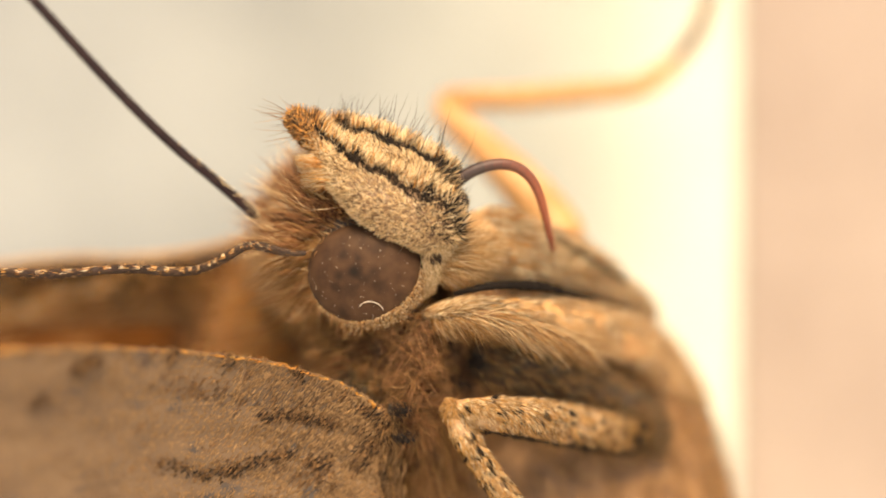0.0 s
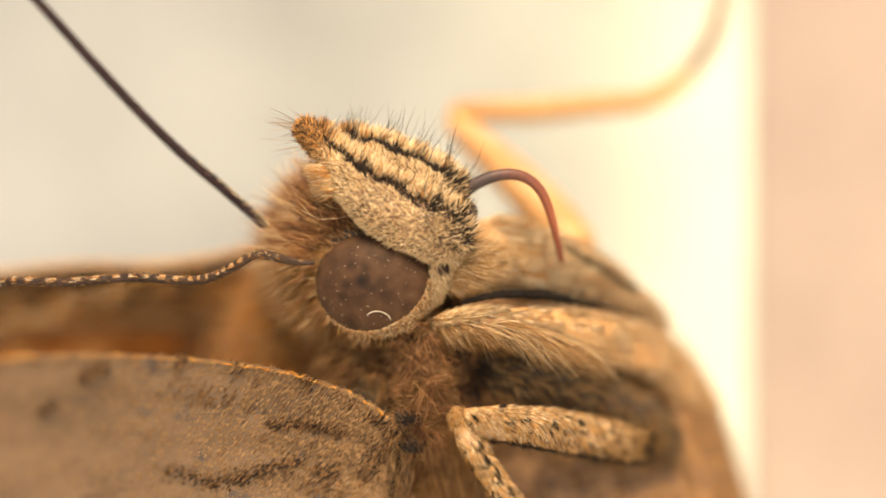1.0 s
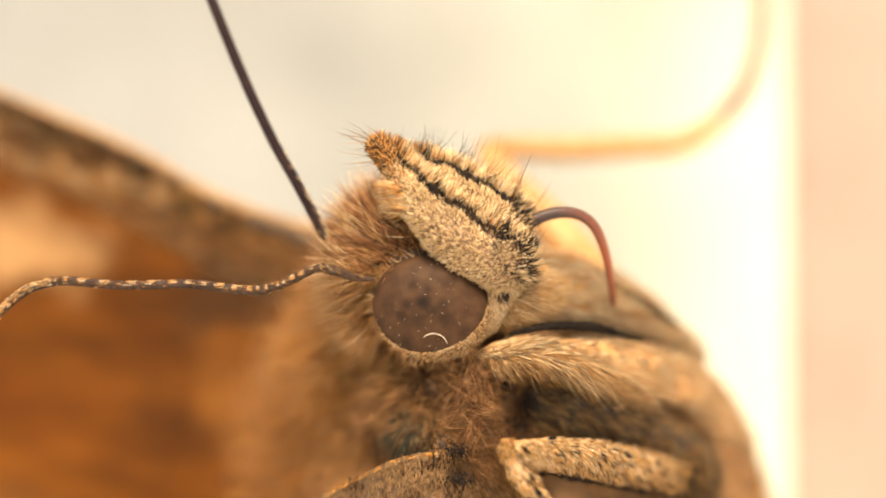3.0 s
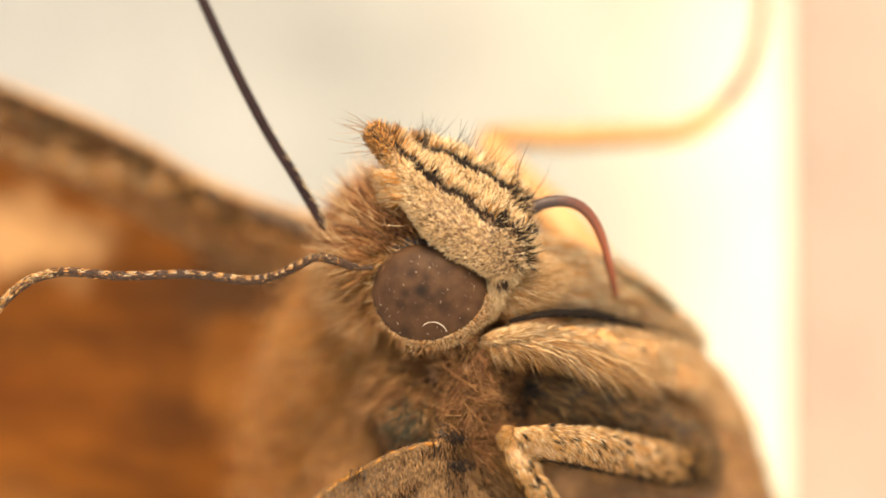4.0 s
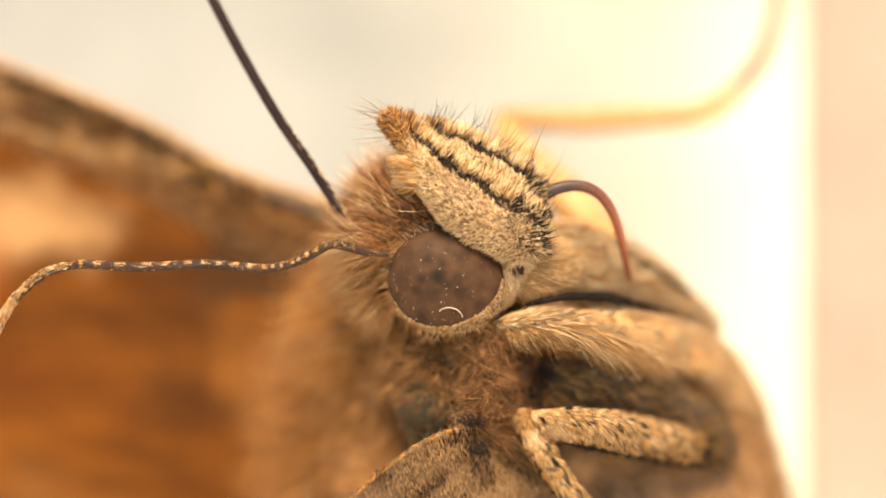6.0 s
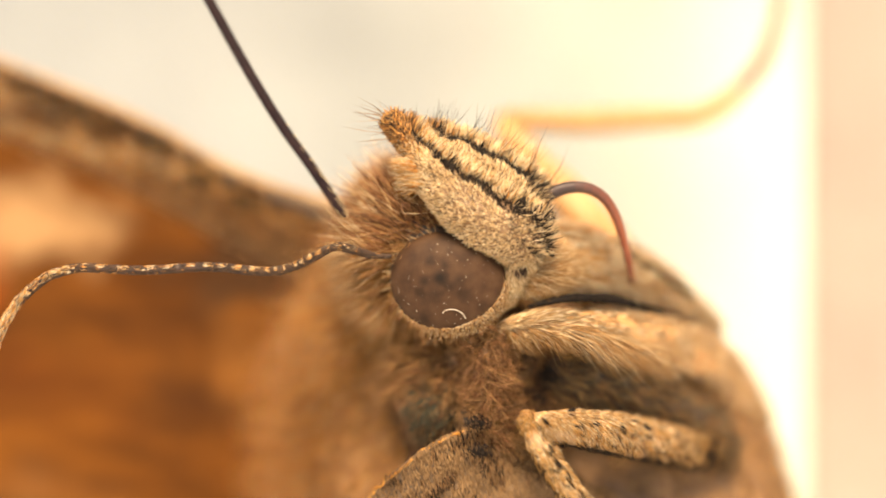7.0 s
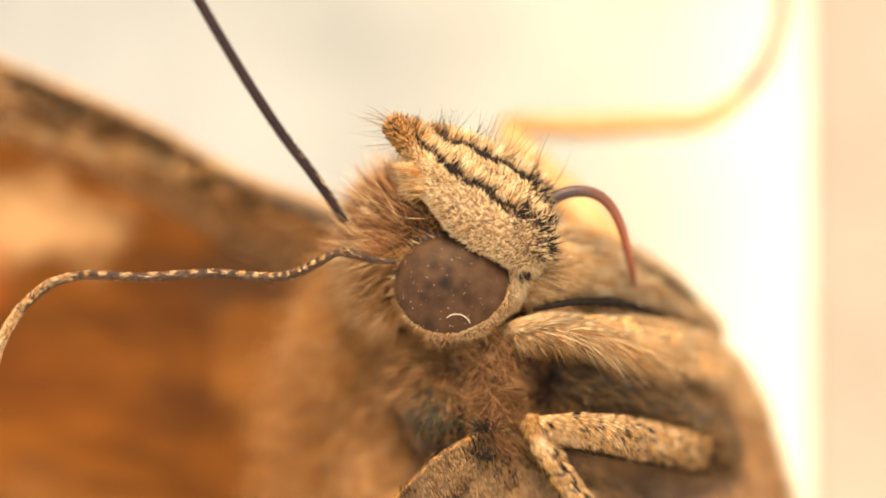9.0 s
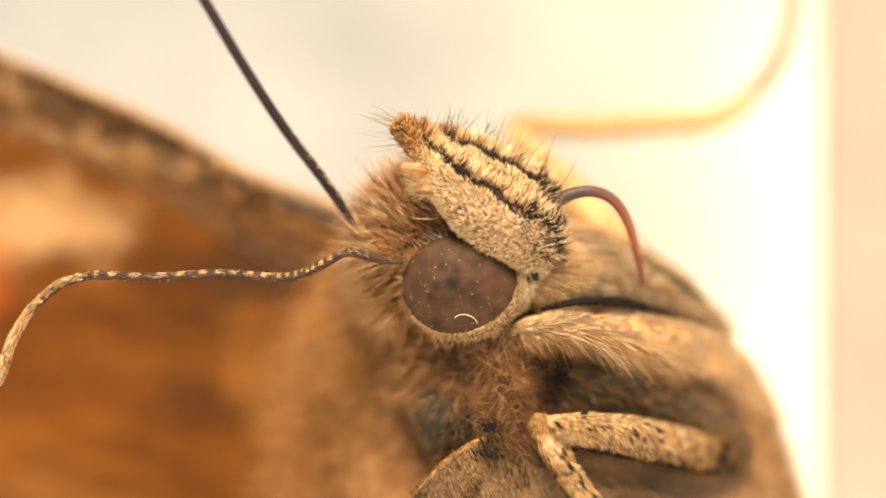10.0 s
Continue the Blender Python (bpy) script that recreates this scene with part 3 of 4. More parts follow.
def build_palp(name, points, radii, far):
    """A labial palp: cream brush with a black stripe along its ridge and a row of dark bristles."""
    s = Shape()
    limb = tube(points, radii, 90, 40, 0.8, 0.05)
    s.grid(limb.g, 0, True)
    right = np.array((0.45, -0.25, 0.85))
    # short scales on the face, long pale tufts over the stripe
    g, n, t, u, w = limb.pick(16000, lambda u, w, g: np.abs(w) < 0.8)
    chance = rng.uniform(0, 1, len(u))
    low = (0.26 if far else 0.20) + 0.02 * np.sin(u * 23) - 0.03 * u
    dark = (w > low) & (w < low + 0.15 + 0.04 * np.sin(u * 41)) & (u < 0.84) & (u > 0.05)
    above = (w >= low + 0.15) & (u < 0.9)
    brown = (u > 0.60 + 0.25 * chance)
    heel = (u < 0.13) & (w > 0.0) & (chance < 0.5)
    mat = np.where(dark | heel, 2, np.where(brown, np.where(chance < 0.3, 5, 3), np.where(above, np.where(chance < 0.3, 4, np.where(chance < 0.42, 5, np.where(chance > 0.93, 3, 1))), 1)))
    lean = np.where(above[:, None], unit(right + 0.15 * t), t)
    long = np.where(above, 0.30, np.where(dark, 0.15, 0.12))
    s.hairs(g, n, lean, long, np.where(above, 0.012, 0.0125), np.where(above, 0.35, 0.62), 0.4, 0.24, mat, 0.2)
    # a front of pale tufts that leans over the stripe
    g, n, t, u, w = limb.pick(25000, lambda u, w, g: (w > 0.44) & (w < 0.56) & (u < 0.86) & (u > 0.08))
    s.hairs(g[:900], n[:900], unit(right + 0.0 * n[:900]), 0.36, 0.012, 0.4, 0.3, 0.26, rng.choice((4, 1, 5), len(g[:900]), p=(0.55, 0.3, 0.15)))
    # dark flecks on the face
    g, n, t, u, w = limb.pick(1900, lambda u, w, g: (np.abs(w) < 0.3) & (u < 0.8))
    s.hairs(g, n, t, 0.15, 0.010, 0.5, 0.3, 0.25, np.full(len(g), 3))
    # long bristles on the ridge
    g, n, t, u, w = limb.pick(3000, lambda u, w, g: (w > 0.3) & (w < 0.6) & (u < 0.88) & (u > 0.04))
    k = 90 if far else 55
    s.hairs(g[:k], n[:k], unit(np.array((0.32, -0.1, 1.0)) + 0 * n[:k]), rng.uniform(0.4, 0.95, k) if far else 0.62, 0.0075, 0.45, 0.3, 0.22, np.full(len(g[:k]), 2))
    # dark brush at the heel
    g, n, t, u, w = limb.pick(9000, lambda u, w, g: (u < 0.22) & (w > -0.15) & (w < 0.5))
    s.hairs(g[:260], n[:260], unit(np.array((0.9, -0.2, 0.15)) + 0 * n[:260]), 0.30, 0.010, 0.45, 0.4, 0.25, np.where(rng.uniform(0, 1, len(g[:260])) < 0.6, 2, 1))
    if not far:
        # brown tip with a few long bristles
        g, n, t, u, w = limb.pick(9000, lambda u, w, g: u > 0.82)
        s.hairs(g[:24], n[:24], unit(np.array((-1.0, -0.1, 0.30)) + 0 * n[:24]), 0.85, 0.0065, 0.15, 0.3, 0.16, np.full(24, 3))
        s.hairs(g[24:420], n[24:420], unit(np.array((-0.35, -0.1, 0.8)) + 0 * n[24:420]), 0.2, 0.012, 0.45, 0.3, 0.22, np.where(rng.uniform(0, 1, 396) < 0.5, 5, 3))
        g, n, t, u, w = limb.pick(60000, lambda u, w, g: (u > 0.92) & (u < 0.985) & (w > -0.1) & (w < 0.35))
        s.hairs(g[:150], n[:150], t[:150], 0.12, 0.011, 0.5, 0.3, 0.2, np.full(len(g[:150]), 2))
        # tuft on the underside, where the palp narrows
        g, n, t, u, w = limb.pick(20000, lambda u, w, g: (u > 0.50) & (u < 0.66) & (w < -0.15) & (w > -0.75))
        s.hairs(g[:900], n[:900], unit(np.array((-0.95, -0.1, 0.12)) + 0 * n[:900]), 0.40, 0.011, 0.25, 0.4, 0.14, np.where(rng.uniform(0, 1, len(g[:900])) < 0.6, 1, 5))
    return s.link(name, [PALP_SKIN, CREAM, BLACK, UMBER, PALE, GOLD], head, points[0], "furry labial palp, cream with black stripes")


build_palp("labial_palp", [pt(1.62, -0.02, 0.4), pt(1.13, 0.21, 0.22), pt(0.49, 0.57, 0.17), pt(-0.07, 1.02, 0.14), pt(-0.46, 1.46, 0.12), pt(-0.68, 1.74, 0.16), pt(-0.86, 2.0, 0.18), pt(-1.14, 2.32, 0.22)],
           [0.34, 0.50, 0.53, 0.44, 0.30, 0.18, 0.18, 0.15], False)
build_palp("labial_palp", [pt(1.55, 0.64, 0.7), pt(1.10, 0.95, 0.6), pt(0.60, 1.27, 0.5), pt(0.10, 1.55, 0.48), pt(-0.38, 1.78, 0.48), pt(-0.80, 2.02, 0.5)],
           [0.32, 0.40, 0.38, 0.34, 0.27, 0.15], True)


def build_cheek():
    """Pale pad that runs from the palp down beside the eye."""
    s = Shape()
    pad = tube([pt(1.50, 0.05, 0.45), pt(1.22, -0.10, 0.38), pt(1.06, -0.48, 0.42), pt(0.92, -0.85, 0.55), pt(0.72, -1.12, 0.75)], [0.30, 0.28, 0.18, 0.10, 0.04], 50, 24, 0.8, 0.03)
    s.grid(pad.g, 0, True)
    g, n, t, u, w = pad.pick(5000, lambda u, w, g: np.abs(w) < 0.8)
    brown = np.hypot(g[:, 0] - 1.15, g[:, 2] + 0.34) < 0.11
    s.hairs(g, n, unit(t + np.array((0.5, -0.2, 0.0))), 0.15, 0.012, 0.4, 0.4, 0.2, np.where(brown, 2, 1))
    # soft hair that runs from the cheek over to the front leg
    pad = tube([pt(1.02, -0.62, 0.75), pt(1.45, -0.45, 0.70), pt(2.05, -0.30, 1.0)], [0.22, 0.34, 0.3], 30, 20, 0.8)
    s.grid(pad.g, 3, True)
    g, n, t, u, w = pad.pick(5200, lambda u, w, g: np.abs(w) < 0.85)
    r = rng.uniform(0, 1, len(g))
    s.hairs(g, n, unit(np.array((1.0, -0.1, -0.15)) + 0 * n), 0.42, 0.006, 0.25, 0.4, 0.24, np.where(r < 0.5, 3, 1), 0.2)
    s.link("cheek", [CREAM_SKIN, CREAM, UMBER_DARK, TAN], head, pt(1.22, -0.10, 0.38), "pale cheek pad with a brown dot")


build_cheek()


def build_palp_base():
    s = Shape()
    knob = ball(pt(1.58, 0.55, 0.75), (0.24, 0.26, 0.22), 20, 24, 32)
    s.grid(knob.g, 0, True)
    s.link("proboscis_base", [GLOSS], head, pt(1.60, 0.55, 0.75), "shiny black base of the proboscis")


build_palp_base()

# proboscis: short rigid lengths, each with its angle above the level and its turn away from the lens
LENGTH = 0.16
ROOT = pt(1.42, 0.78, 0.62)
COILED = [(34, 0), (22, 0), (4, 4), (-18, 8), (-46, 12), (-62, 16), (-69, 22), (-72, 28), (-72, 36), (-71, 46), (-70, 58)]
RESTING = [(35, 0), (25, 0), (15, 2), (0, 4), (-26, 8), (-58, 12), (-75, 18), (-81, 26), (-83, 36), (-83, 46), (-82, 58)]
ARCHED = [(38, 0), (36, 0), (28, 0), (19, 0), (12, 0), (8, 0), (4, 0), (0, 0), (-4, 5), (-9, 10), (-14, 15)]
STRETCHED = [(42, 0), (37, 0), (32, 0), (28, 0), (24, 0), (20, 0), (17, 0), (15, 0), (13, 0), (12, 0), (11, 0)]
RECOILING = [(30, 0), (20, 0), (6, 2), (-10, 4), (-26, 8), (-40, 12), (-52, 16), (-61, 22), (-68, 28), (-74, 34), (-78, 40)]


def between(f):
    """A pose from COILED (0) to RESTING (1)."""
    return [(a + f * (c - a), b + f * (d - b)) for (a, b), (c, d) in zip(COILED, RESTING)]


def chain(angles):
    """The pose of each length of the proboscis in the head's space; the angles are those of every second length."""
    at, out = (ROOT - NECK) * MM, []
    x = (np.arange(22) - 0.5) / 2
    for a, away in zip(*(np.interp(x, np.arange(11), [q[i] for q in angles]) for i in (0, 1))):
        m = Matrix.Rotation(radians(-a), 4, "Y") @ Matrix.Rotation(radians(away), 4, "Z")
        out.append(Matrix.Translation(at) @ m)
        at = at + np.array(m @ Vector((LENGTH * MM, 0, 0)))
    return out


def build_proboscis():
    out = []
    for k, m in enumerate(chain(COILED)):
        s, f = Shape(), min(1.0, max(0.0, (k - 4) / 10))
        a, b = 0.125 - 0.00325 * k, 0.125 - 0.00325 * (k + 1)
        limb = tube([np.array((-a, 0, 0)), np.array((LENGTH / 2, 0, 0)), np.array((LENGTH + b, 0, 0))], [a, (a + b) / 2, b], 40, 20)
        s.grid(limb.g, 0, True)
        PIVOTS["origin"] = np.zeros(3)
        ob = s.link("proboscis_length", [skin_material("chitin", [(0.3, tuple(0.030 + f * 0.13 * c for c in (1, 0.2, 0.05))), (0.8, (0.060 + f * 0.24, 0.030 + f * 0.045, 0.028))], 5.0, 0.42, 0.2, gloss=0.3)], None, (0, 0, 0))
        ob.parent = head
        ob.matrix_basis = m
        out.append(ob)
    return out


proboscis = build_proboscis()


def build_antenna(points, thickness, count, band, label, span=(0.0, 1.0), name="antenna"):
    """Beaded antenna: each joint a slightly waisted ring, dark with pale scales on the upper side only, as painted
    highlights. span: the stretch of the whole antenna that this length covers.
    """
    s = Shape()
    along = np.linspace(*span, int(count * 8 * (span[1] - span[0])))
    way = smooth_path(points, len(along))
    step = along * count
    r = thickness * (0.94 + (0.10 if band > 0.2 else 0.02) * np.abs(np.sin(np.pi * step))) * np.clip(0.45 + step / 11, 0, 1) * (1.0 if band < 0.2 else 1 + 0.4 * np.clip(along * 5 - 3.6, 0, 1))
    limb = tube(way, r[::4], len(along), 16)
    s.grid(limb.g, 0, True)
    g, n, t, u, w = limb.pick(int(len(along) / 8 * (230 if band > 0.2 else 3)))
    u = span[0] + u * (span[1] - span[0])
    ring = (u * count + 0.5 * w + 0.25 * np.sin(u * 37)) % 1.0
    white = (ring < band + 0.14 * np.cos(3 * w - 0.8)) & (w > -0.12) & (w < 0.75) & (rng.uniform(0, 1, len(u)) < np.clip(9 * u - 0.9, 0.02, 0.75))
    if band > 0.2:
        # outer end paler still: the light on it is put into its scales
        pale = white | ((u > 0.80) & (rng.uniform(0, 1, len(u)) < 0.88)) | ((u > 0.68) & (w > -0.3) & (rng.uniform(0, 1, len(u)) < 0.5))
        s.hairs(g, n, t, 0.085, 0.010, 0.05, 0.5, 0.07, np.where(pale, np.where(rng.uniform(0, 1, len(u)) < 0.45, 1, 3), np.where(rng.uniform(0, 1, len(u)) < 0.04, 3, 2)), 0.05, -0.006)
    else:
        g, n, t, u, w = limb.pick(9000, lambda u, w, g: (u < 0.45) & (w > 0.0) & (w < 0.6))
        keep = ((u * count * 1.5 + 0.4 * w) % 1.0 < 0.30) & (rng.uniform(0, 1, len(u)) < np.clip(0.9 - 2.2 * u, 0, 1))
        s.hairs(g[keep], n[keep], t[keep], 0.06, 0.006, 0.05, 0.5, 0.07, np.full(keep.sum(), 1), 0.05, -0.006)
    return s.link(name, [CHITIN if band > 0.2 else FAR_CHITIN, PALE, UMBER_DARK, GOLD], head, points[0], label)


ANTENNA_NEAR = pt(-1.10, -0.12, 0.25)
ANTENNA_FAR = pt(-1.94, 0.54, 0.9)
BEND = pt(-6.88, -0.34, 0)          # the near antenna flexes here
antenna_near = build_antenna([ANTENNA_NEAR, pt(-1.45, -0.10, 0.2), pt(-1.85, 0.02, 0.1), pt(-2.14, 0.05, 0.05), pt(-2.55, -0.16, 0), pt(-2.95, -0.33, 0), pt(-3.45, -0.37, 0),
                              pt(-4.3, -0.29, 0), pt(-5.5, -0.34, 0), pt(-6.5, -0.29, 0), BEND],
                             0.066, 44, 0.30, "beaded antenna dark with golden rings", (0.0, 0.72))
antenna_tip = build_antenna([BEND, pt(-7.22, -0.48, 0), pt(-7.67, -0.88, 0), pt(-8.0, -1.4, 0), pt(-8.2, -1.95, 0), pt(-8.38, -2.2, 0), pt(-8.68, -2.25, 0)],
                            0.066, 44, 0.30, "outer length of the antenna, bent down, coloured pale as if lit", (0.70, 1.0), "antenna_tip")
antenna_far = build_antenna([ANTENNA_FAR, pt(-2.09, 0.78, 0.9), pt(-2.56, 1.49, 0.9), pt(-3.03, 2.17, 0.95), pt(-3.46, 2.88, 1.0), pt(-3.86, 3.60, 1.1), pt(-4.28, 4.40, 1.2), pt(-5.05, 5.9, 1.4), pt(-6.0, 7.7, 1.6)],
                            0.100, 70, 0.12, "straight dark brown antenna with fine rings")


# -- legs
def furry_leg(parent, name, points, radii, hair, colours, mats, length, label="", rows=70, under_shade=0.0, fleck=0.24, knee=False, dashes=False, fall=0.0):
    s = Shape()
    limb = tube(points, radii, rows, 30, 0.9, 0.03)
    s.grid(limb.g, 0, True)
    g, n, t, u, w = limb.pick(hair, lambda u, w, g: np.abs(w) < 0.85)
    r = rng.uniform(0, 1, len(g))
    flecks = np.array([noise.noise(Vector(q * np.array((8.0, 3.0, 15.0)))) for q in g])
    # dark flecks, and undersides darkened to put shade into the hair
    mat = np.where((flecks > fleck) | (r < under_shade * np.clip(6 * u - 0.6, 0, 1) * np.clip((-0.16 - w) / 0.17, 0, 1)), 2, np.where(r < colours, 1, 3))
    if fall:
        # shade painted along the lower side and at the end next to the body
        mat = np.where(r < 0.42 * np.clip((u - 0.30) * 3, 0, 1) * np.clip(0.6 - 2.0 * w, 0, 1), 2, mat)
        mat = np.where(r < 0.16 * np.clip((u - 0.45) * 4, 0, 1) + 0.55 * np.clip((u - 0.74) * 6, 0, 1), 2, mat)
    if dashes:
        mat = np.where(((u * 8 + 2.2 * w) % 1.0 < 0.5) & (np.abs(w - 0.16 - 0.05 * np.sin(u * 30)) < 0.09) & (u < 0.75) & (r < 0.9), 2, mat)
    s.hairs(g, n, unit(t + fall * (np.array((0.1, 0, -1.0)) + n[:, 2:3] * n)), length, 0.0105, 0.18, 0.6, 0.10, mat, 0.13)
    if knee:
        cap = ball(points[0] + np.array((0.05, 0, -0.02)), (1.05 * radii[0], radii[0], 1.1 * radii[0]), 0, 20, 28, (-0.2, -0.3, -0.9))
        s.grid(cap.g, 0, True)
        g, n, t, u, w = cap.pick(3200)
        s.hairs(g, n, t, 0.15, 0.010, 0.2, 0.5, 0.12, np.where(rng.uniform(0, 1, len(g)) < 0.12, 1, np.where(rng.uniform(0, 1, len(g)) < 0.88, 3, 2)), 0.1)
    return s.link(name, mats, parent, points[0], label)


def build_legs():
    """Two short front legs folded on the chest, the bent middle leg, and a middle leg that reaches over to the post."""
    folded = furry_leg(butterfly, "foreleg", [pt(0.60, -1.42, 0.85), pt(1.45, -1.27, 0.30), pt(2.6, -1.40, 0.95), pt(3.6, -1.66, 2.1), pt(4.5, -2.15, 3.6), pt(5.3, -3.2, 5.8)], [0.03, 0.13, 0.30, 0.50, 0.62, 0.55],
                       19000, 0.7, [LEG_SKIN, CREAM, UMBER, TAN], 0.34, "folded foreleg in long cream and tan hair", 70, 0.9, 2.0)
    # long hairs that droop from it
    s = Shape()
    limb = tube([pt(0.72, -1.42, 0.75), pt(1.6, -1.36, 0.28), pt(2.6, -1.52, 0.85), pt(3.4, -1.80, 1.7)], [0.03, 0.12, 0.2, 0.2], 40, 16)
    s.grid(limb.g, 0, True)
    g, n, t, u, w = limb.pick(3400, lambda u, w, g: (w < 0.05) & (w > -0.7) & (u > 0.04))
    s.hairs(g, n, unit(np.array((0.9, -0.12, -0.5)) + 0 * n), 0.42 + 0.55 * u, 0.0075, 0.2, 0.35, 0.2, rng.choice((1, 2, 3), len(g), p=(0.38, 0.46, 0.16)), 0.25)
    s.link("fringe", [TAN_SKIN, CREAM, TAN, UMBER], folded, pt(0.75, -1.42, 0.9), "long drooping cream hairs")
    s = Shape()
    line = tube([pt(1.3, -1.03, 0.5), pt(1.7, -0.93, 0.4), pt(2.2, -0.87, 0.5), pt(2.8, -0.91, 0.9), pt(3.4, -1.06, 1.7), pt(4.2, -1.30, 2.8)], [0.02, 0.045, 0.062, 0.055, 0.040, 0.03], 50, 18, 1.0, 0.02)
    s.grid(line.g, 0, True)
    g, n, t, u, w = line.pick(7000)
    s.hairs(g, n, unit(t + np.array((0, 0, 0.3))), 0.08, 0.007, 0.4, 0.4, 0.2, np.full(len(g), 1))
    s.link("dark_crest", [BLACK, BLACK], folded, pt(0.75, -1.42, 0.9), "row of black hairs")
    far_folded = furry_leg(butterfly, "foreleg", [pt(1.2, -0.15, 1.6), pt(2.0, -0.25, 1.9), pt(2.9, -0.52, 2.7), pt(3.7, -0.92, 3.5), pt(4.4, -1.45, 4.2)], [0.60, 0.72, 0.62, 0.48, 0.35],
                           17000, 0.75, [LEG_SKIN, PALE, TAN, GOLD], 0.45, "folded foreleg in tan hair", 70, 0.1, 2.0)
    s = Shape()
    line = tube([pt(2.65, 0.16, 2.0), pt(3.06, -0.07, 2.05), pt(3.55, -0.38, 2.5), pt(4.16, -0.80, 3.1)], [0.015, 0.03, 0.038, 0.025], 50, 18, 1.0, 0.02)
    s.grid(line.g, 0, True)
    g, n, t, u, w = line.pick(2600)
    s.hairs(g, n, t, 0.13, 0.011, 0.22, 0.5, 0.14, np.where(rng.uniform(0, 1, len(g)) < 0.6, 1, 2))
    s.link("dark_crest", [UMBER_DARK, UMBER_DARK, SLATE], far_folded, pt(1.25, -0.35, 1.5), "row of black hairs")

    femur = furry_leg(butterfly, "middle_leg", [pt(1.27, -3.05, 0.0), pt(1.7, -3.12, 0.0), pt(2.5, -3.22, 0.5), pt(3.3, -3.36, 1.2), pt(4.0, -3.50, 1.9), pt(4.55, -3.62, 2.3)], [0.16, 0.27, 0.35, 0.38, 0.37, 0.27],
                      24000, 0.5, [TAN_SKIN, CREAM, BLACK, HONEY], 0.20, "bent middle leg, golden cream with black flecks, shade painted underneath", 70, 0.97, 0.36, True, False, 1.6)
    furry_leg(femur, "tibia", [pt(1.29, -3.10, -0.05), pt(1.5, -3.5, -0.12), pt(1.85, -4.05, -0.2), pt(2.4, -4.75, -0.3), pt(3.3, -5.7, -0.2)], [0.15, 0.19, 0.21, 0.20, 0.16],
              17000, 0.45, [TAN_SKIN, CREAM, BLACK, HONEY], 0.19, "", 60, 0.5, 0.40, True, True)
    # hair between the legs, coloured dark to stand for the shade in this gap
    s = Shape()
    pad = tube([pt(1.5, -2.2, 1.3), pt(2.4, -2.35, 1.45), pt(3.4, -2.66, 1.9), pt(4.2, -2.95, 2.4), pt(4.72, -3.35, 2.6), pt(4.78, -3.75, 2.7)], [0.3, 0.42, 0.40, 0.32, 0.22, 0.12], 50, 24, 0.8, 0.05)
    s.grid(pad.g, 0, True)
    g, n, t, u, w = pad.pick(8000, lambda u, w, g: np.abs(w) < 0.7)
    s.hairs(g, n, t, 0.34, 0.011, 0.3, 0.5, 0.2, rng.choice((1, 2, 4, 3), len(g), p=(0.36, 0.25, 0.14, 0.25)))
    s.link("shaded_chest_hair", [DARK_SKIN, SLATE, UMBER, TAN, UMBER_DARK], butterfly, pt(1.5, -2.25, 1.6), "hair between the legs, coloured slate dark for the shade there")
    s = Shape()
    limb = tube([pt(3.0, -0.6, 4.6), pt(2.5, 0.2, 4.9), pt(1.98, 0.84, 5.2), pt(1.38, 1.47, 5.6), pt(0.90, 2.03, 5.9), pt(1.10, 2.22, 6.03), pt(2.2, 2.22, 6.28), pt(3.4, 2.26, 6.62), pt(4.4, 2.33, 6.95), pt(5.0, 2.72, 7.29)],
                [0.55, 0.52, 0.46, 0.36, 0.28, 0.25, 0.26, 0.26, 0.23, 0.19], 100, 20)
    s.grid(limb.g, 0, True)
    g, n, t, u, w = limb.pick(3000)
    s.hairs(g, n, t, 0.16, 0.014, 0.2, 0.5, 0.1, np.full(len(g), 1))
    reaching = s.link("middle_leg", [LEG_SKIN, GOLD], butterfly, pt(1.7, 1.0, 4.81), "long honey-coloured leg reaching out to the post")
    # the foot is coloured darker than the leg, to put its shadow in
    s = Shape()
    limb = tube([pt(4.85, 2.60, 7.20), pt(5.20, 2.98, 7.41), pt(5.45, 3.35, 7.62), pt(5.70, 4.2, 7.88), pt(5.72, 5.2, 8.04)], [0.16, 0.17, 0.16, 0.14, 0.13], 60, 18)
    s.grid(limb.g, 0, True)
    g, n, t, u, w = limb.pick(1200)
    s.hairs(g, n, t, 0.15, 0.014, 0.2, 0.5, 0.1, np.where(rng.uniform(0, 1, len(g)) < 0.7, 1, 2))
    s.link("foot", [BROWN_SKIN, UMBER_DARK, UMBER], reaching, pt(4.85, 2.60, 7.20), "foot on the post, darkened brown as in shadow")
    return reaching


far_leg = build_legs()

# -- wings
HINGE_NEAR = pt(0.16, -3.11, 0.35)
HINGE_FAR = pt(-0.67, 0.0, 3.9)
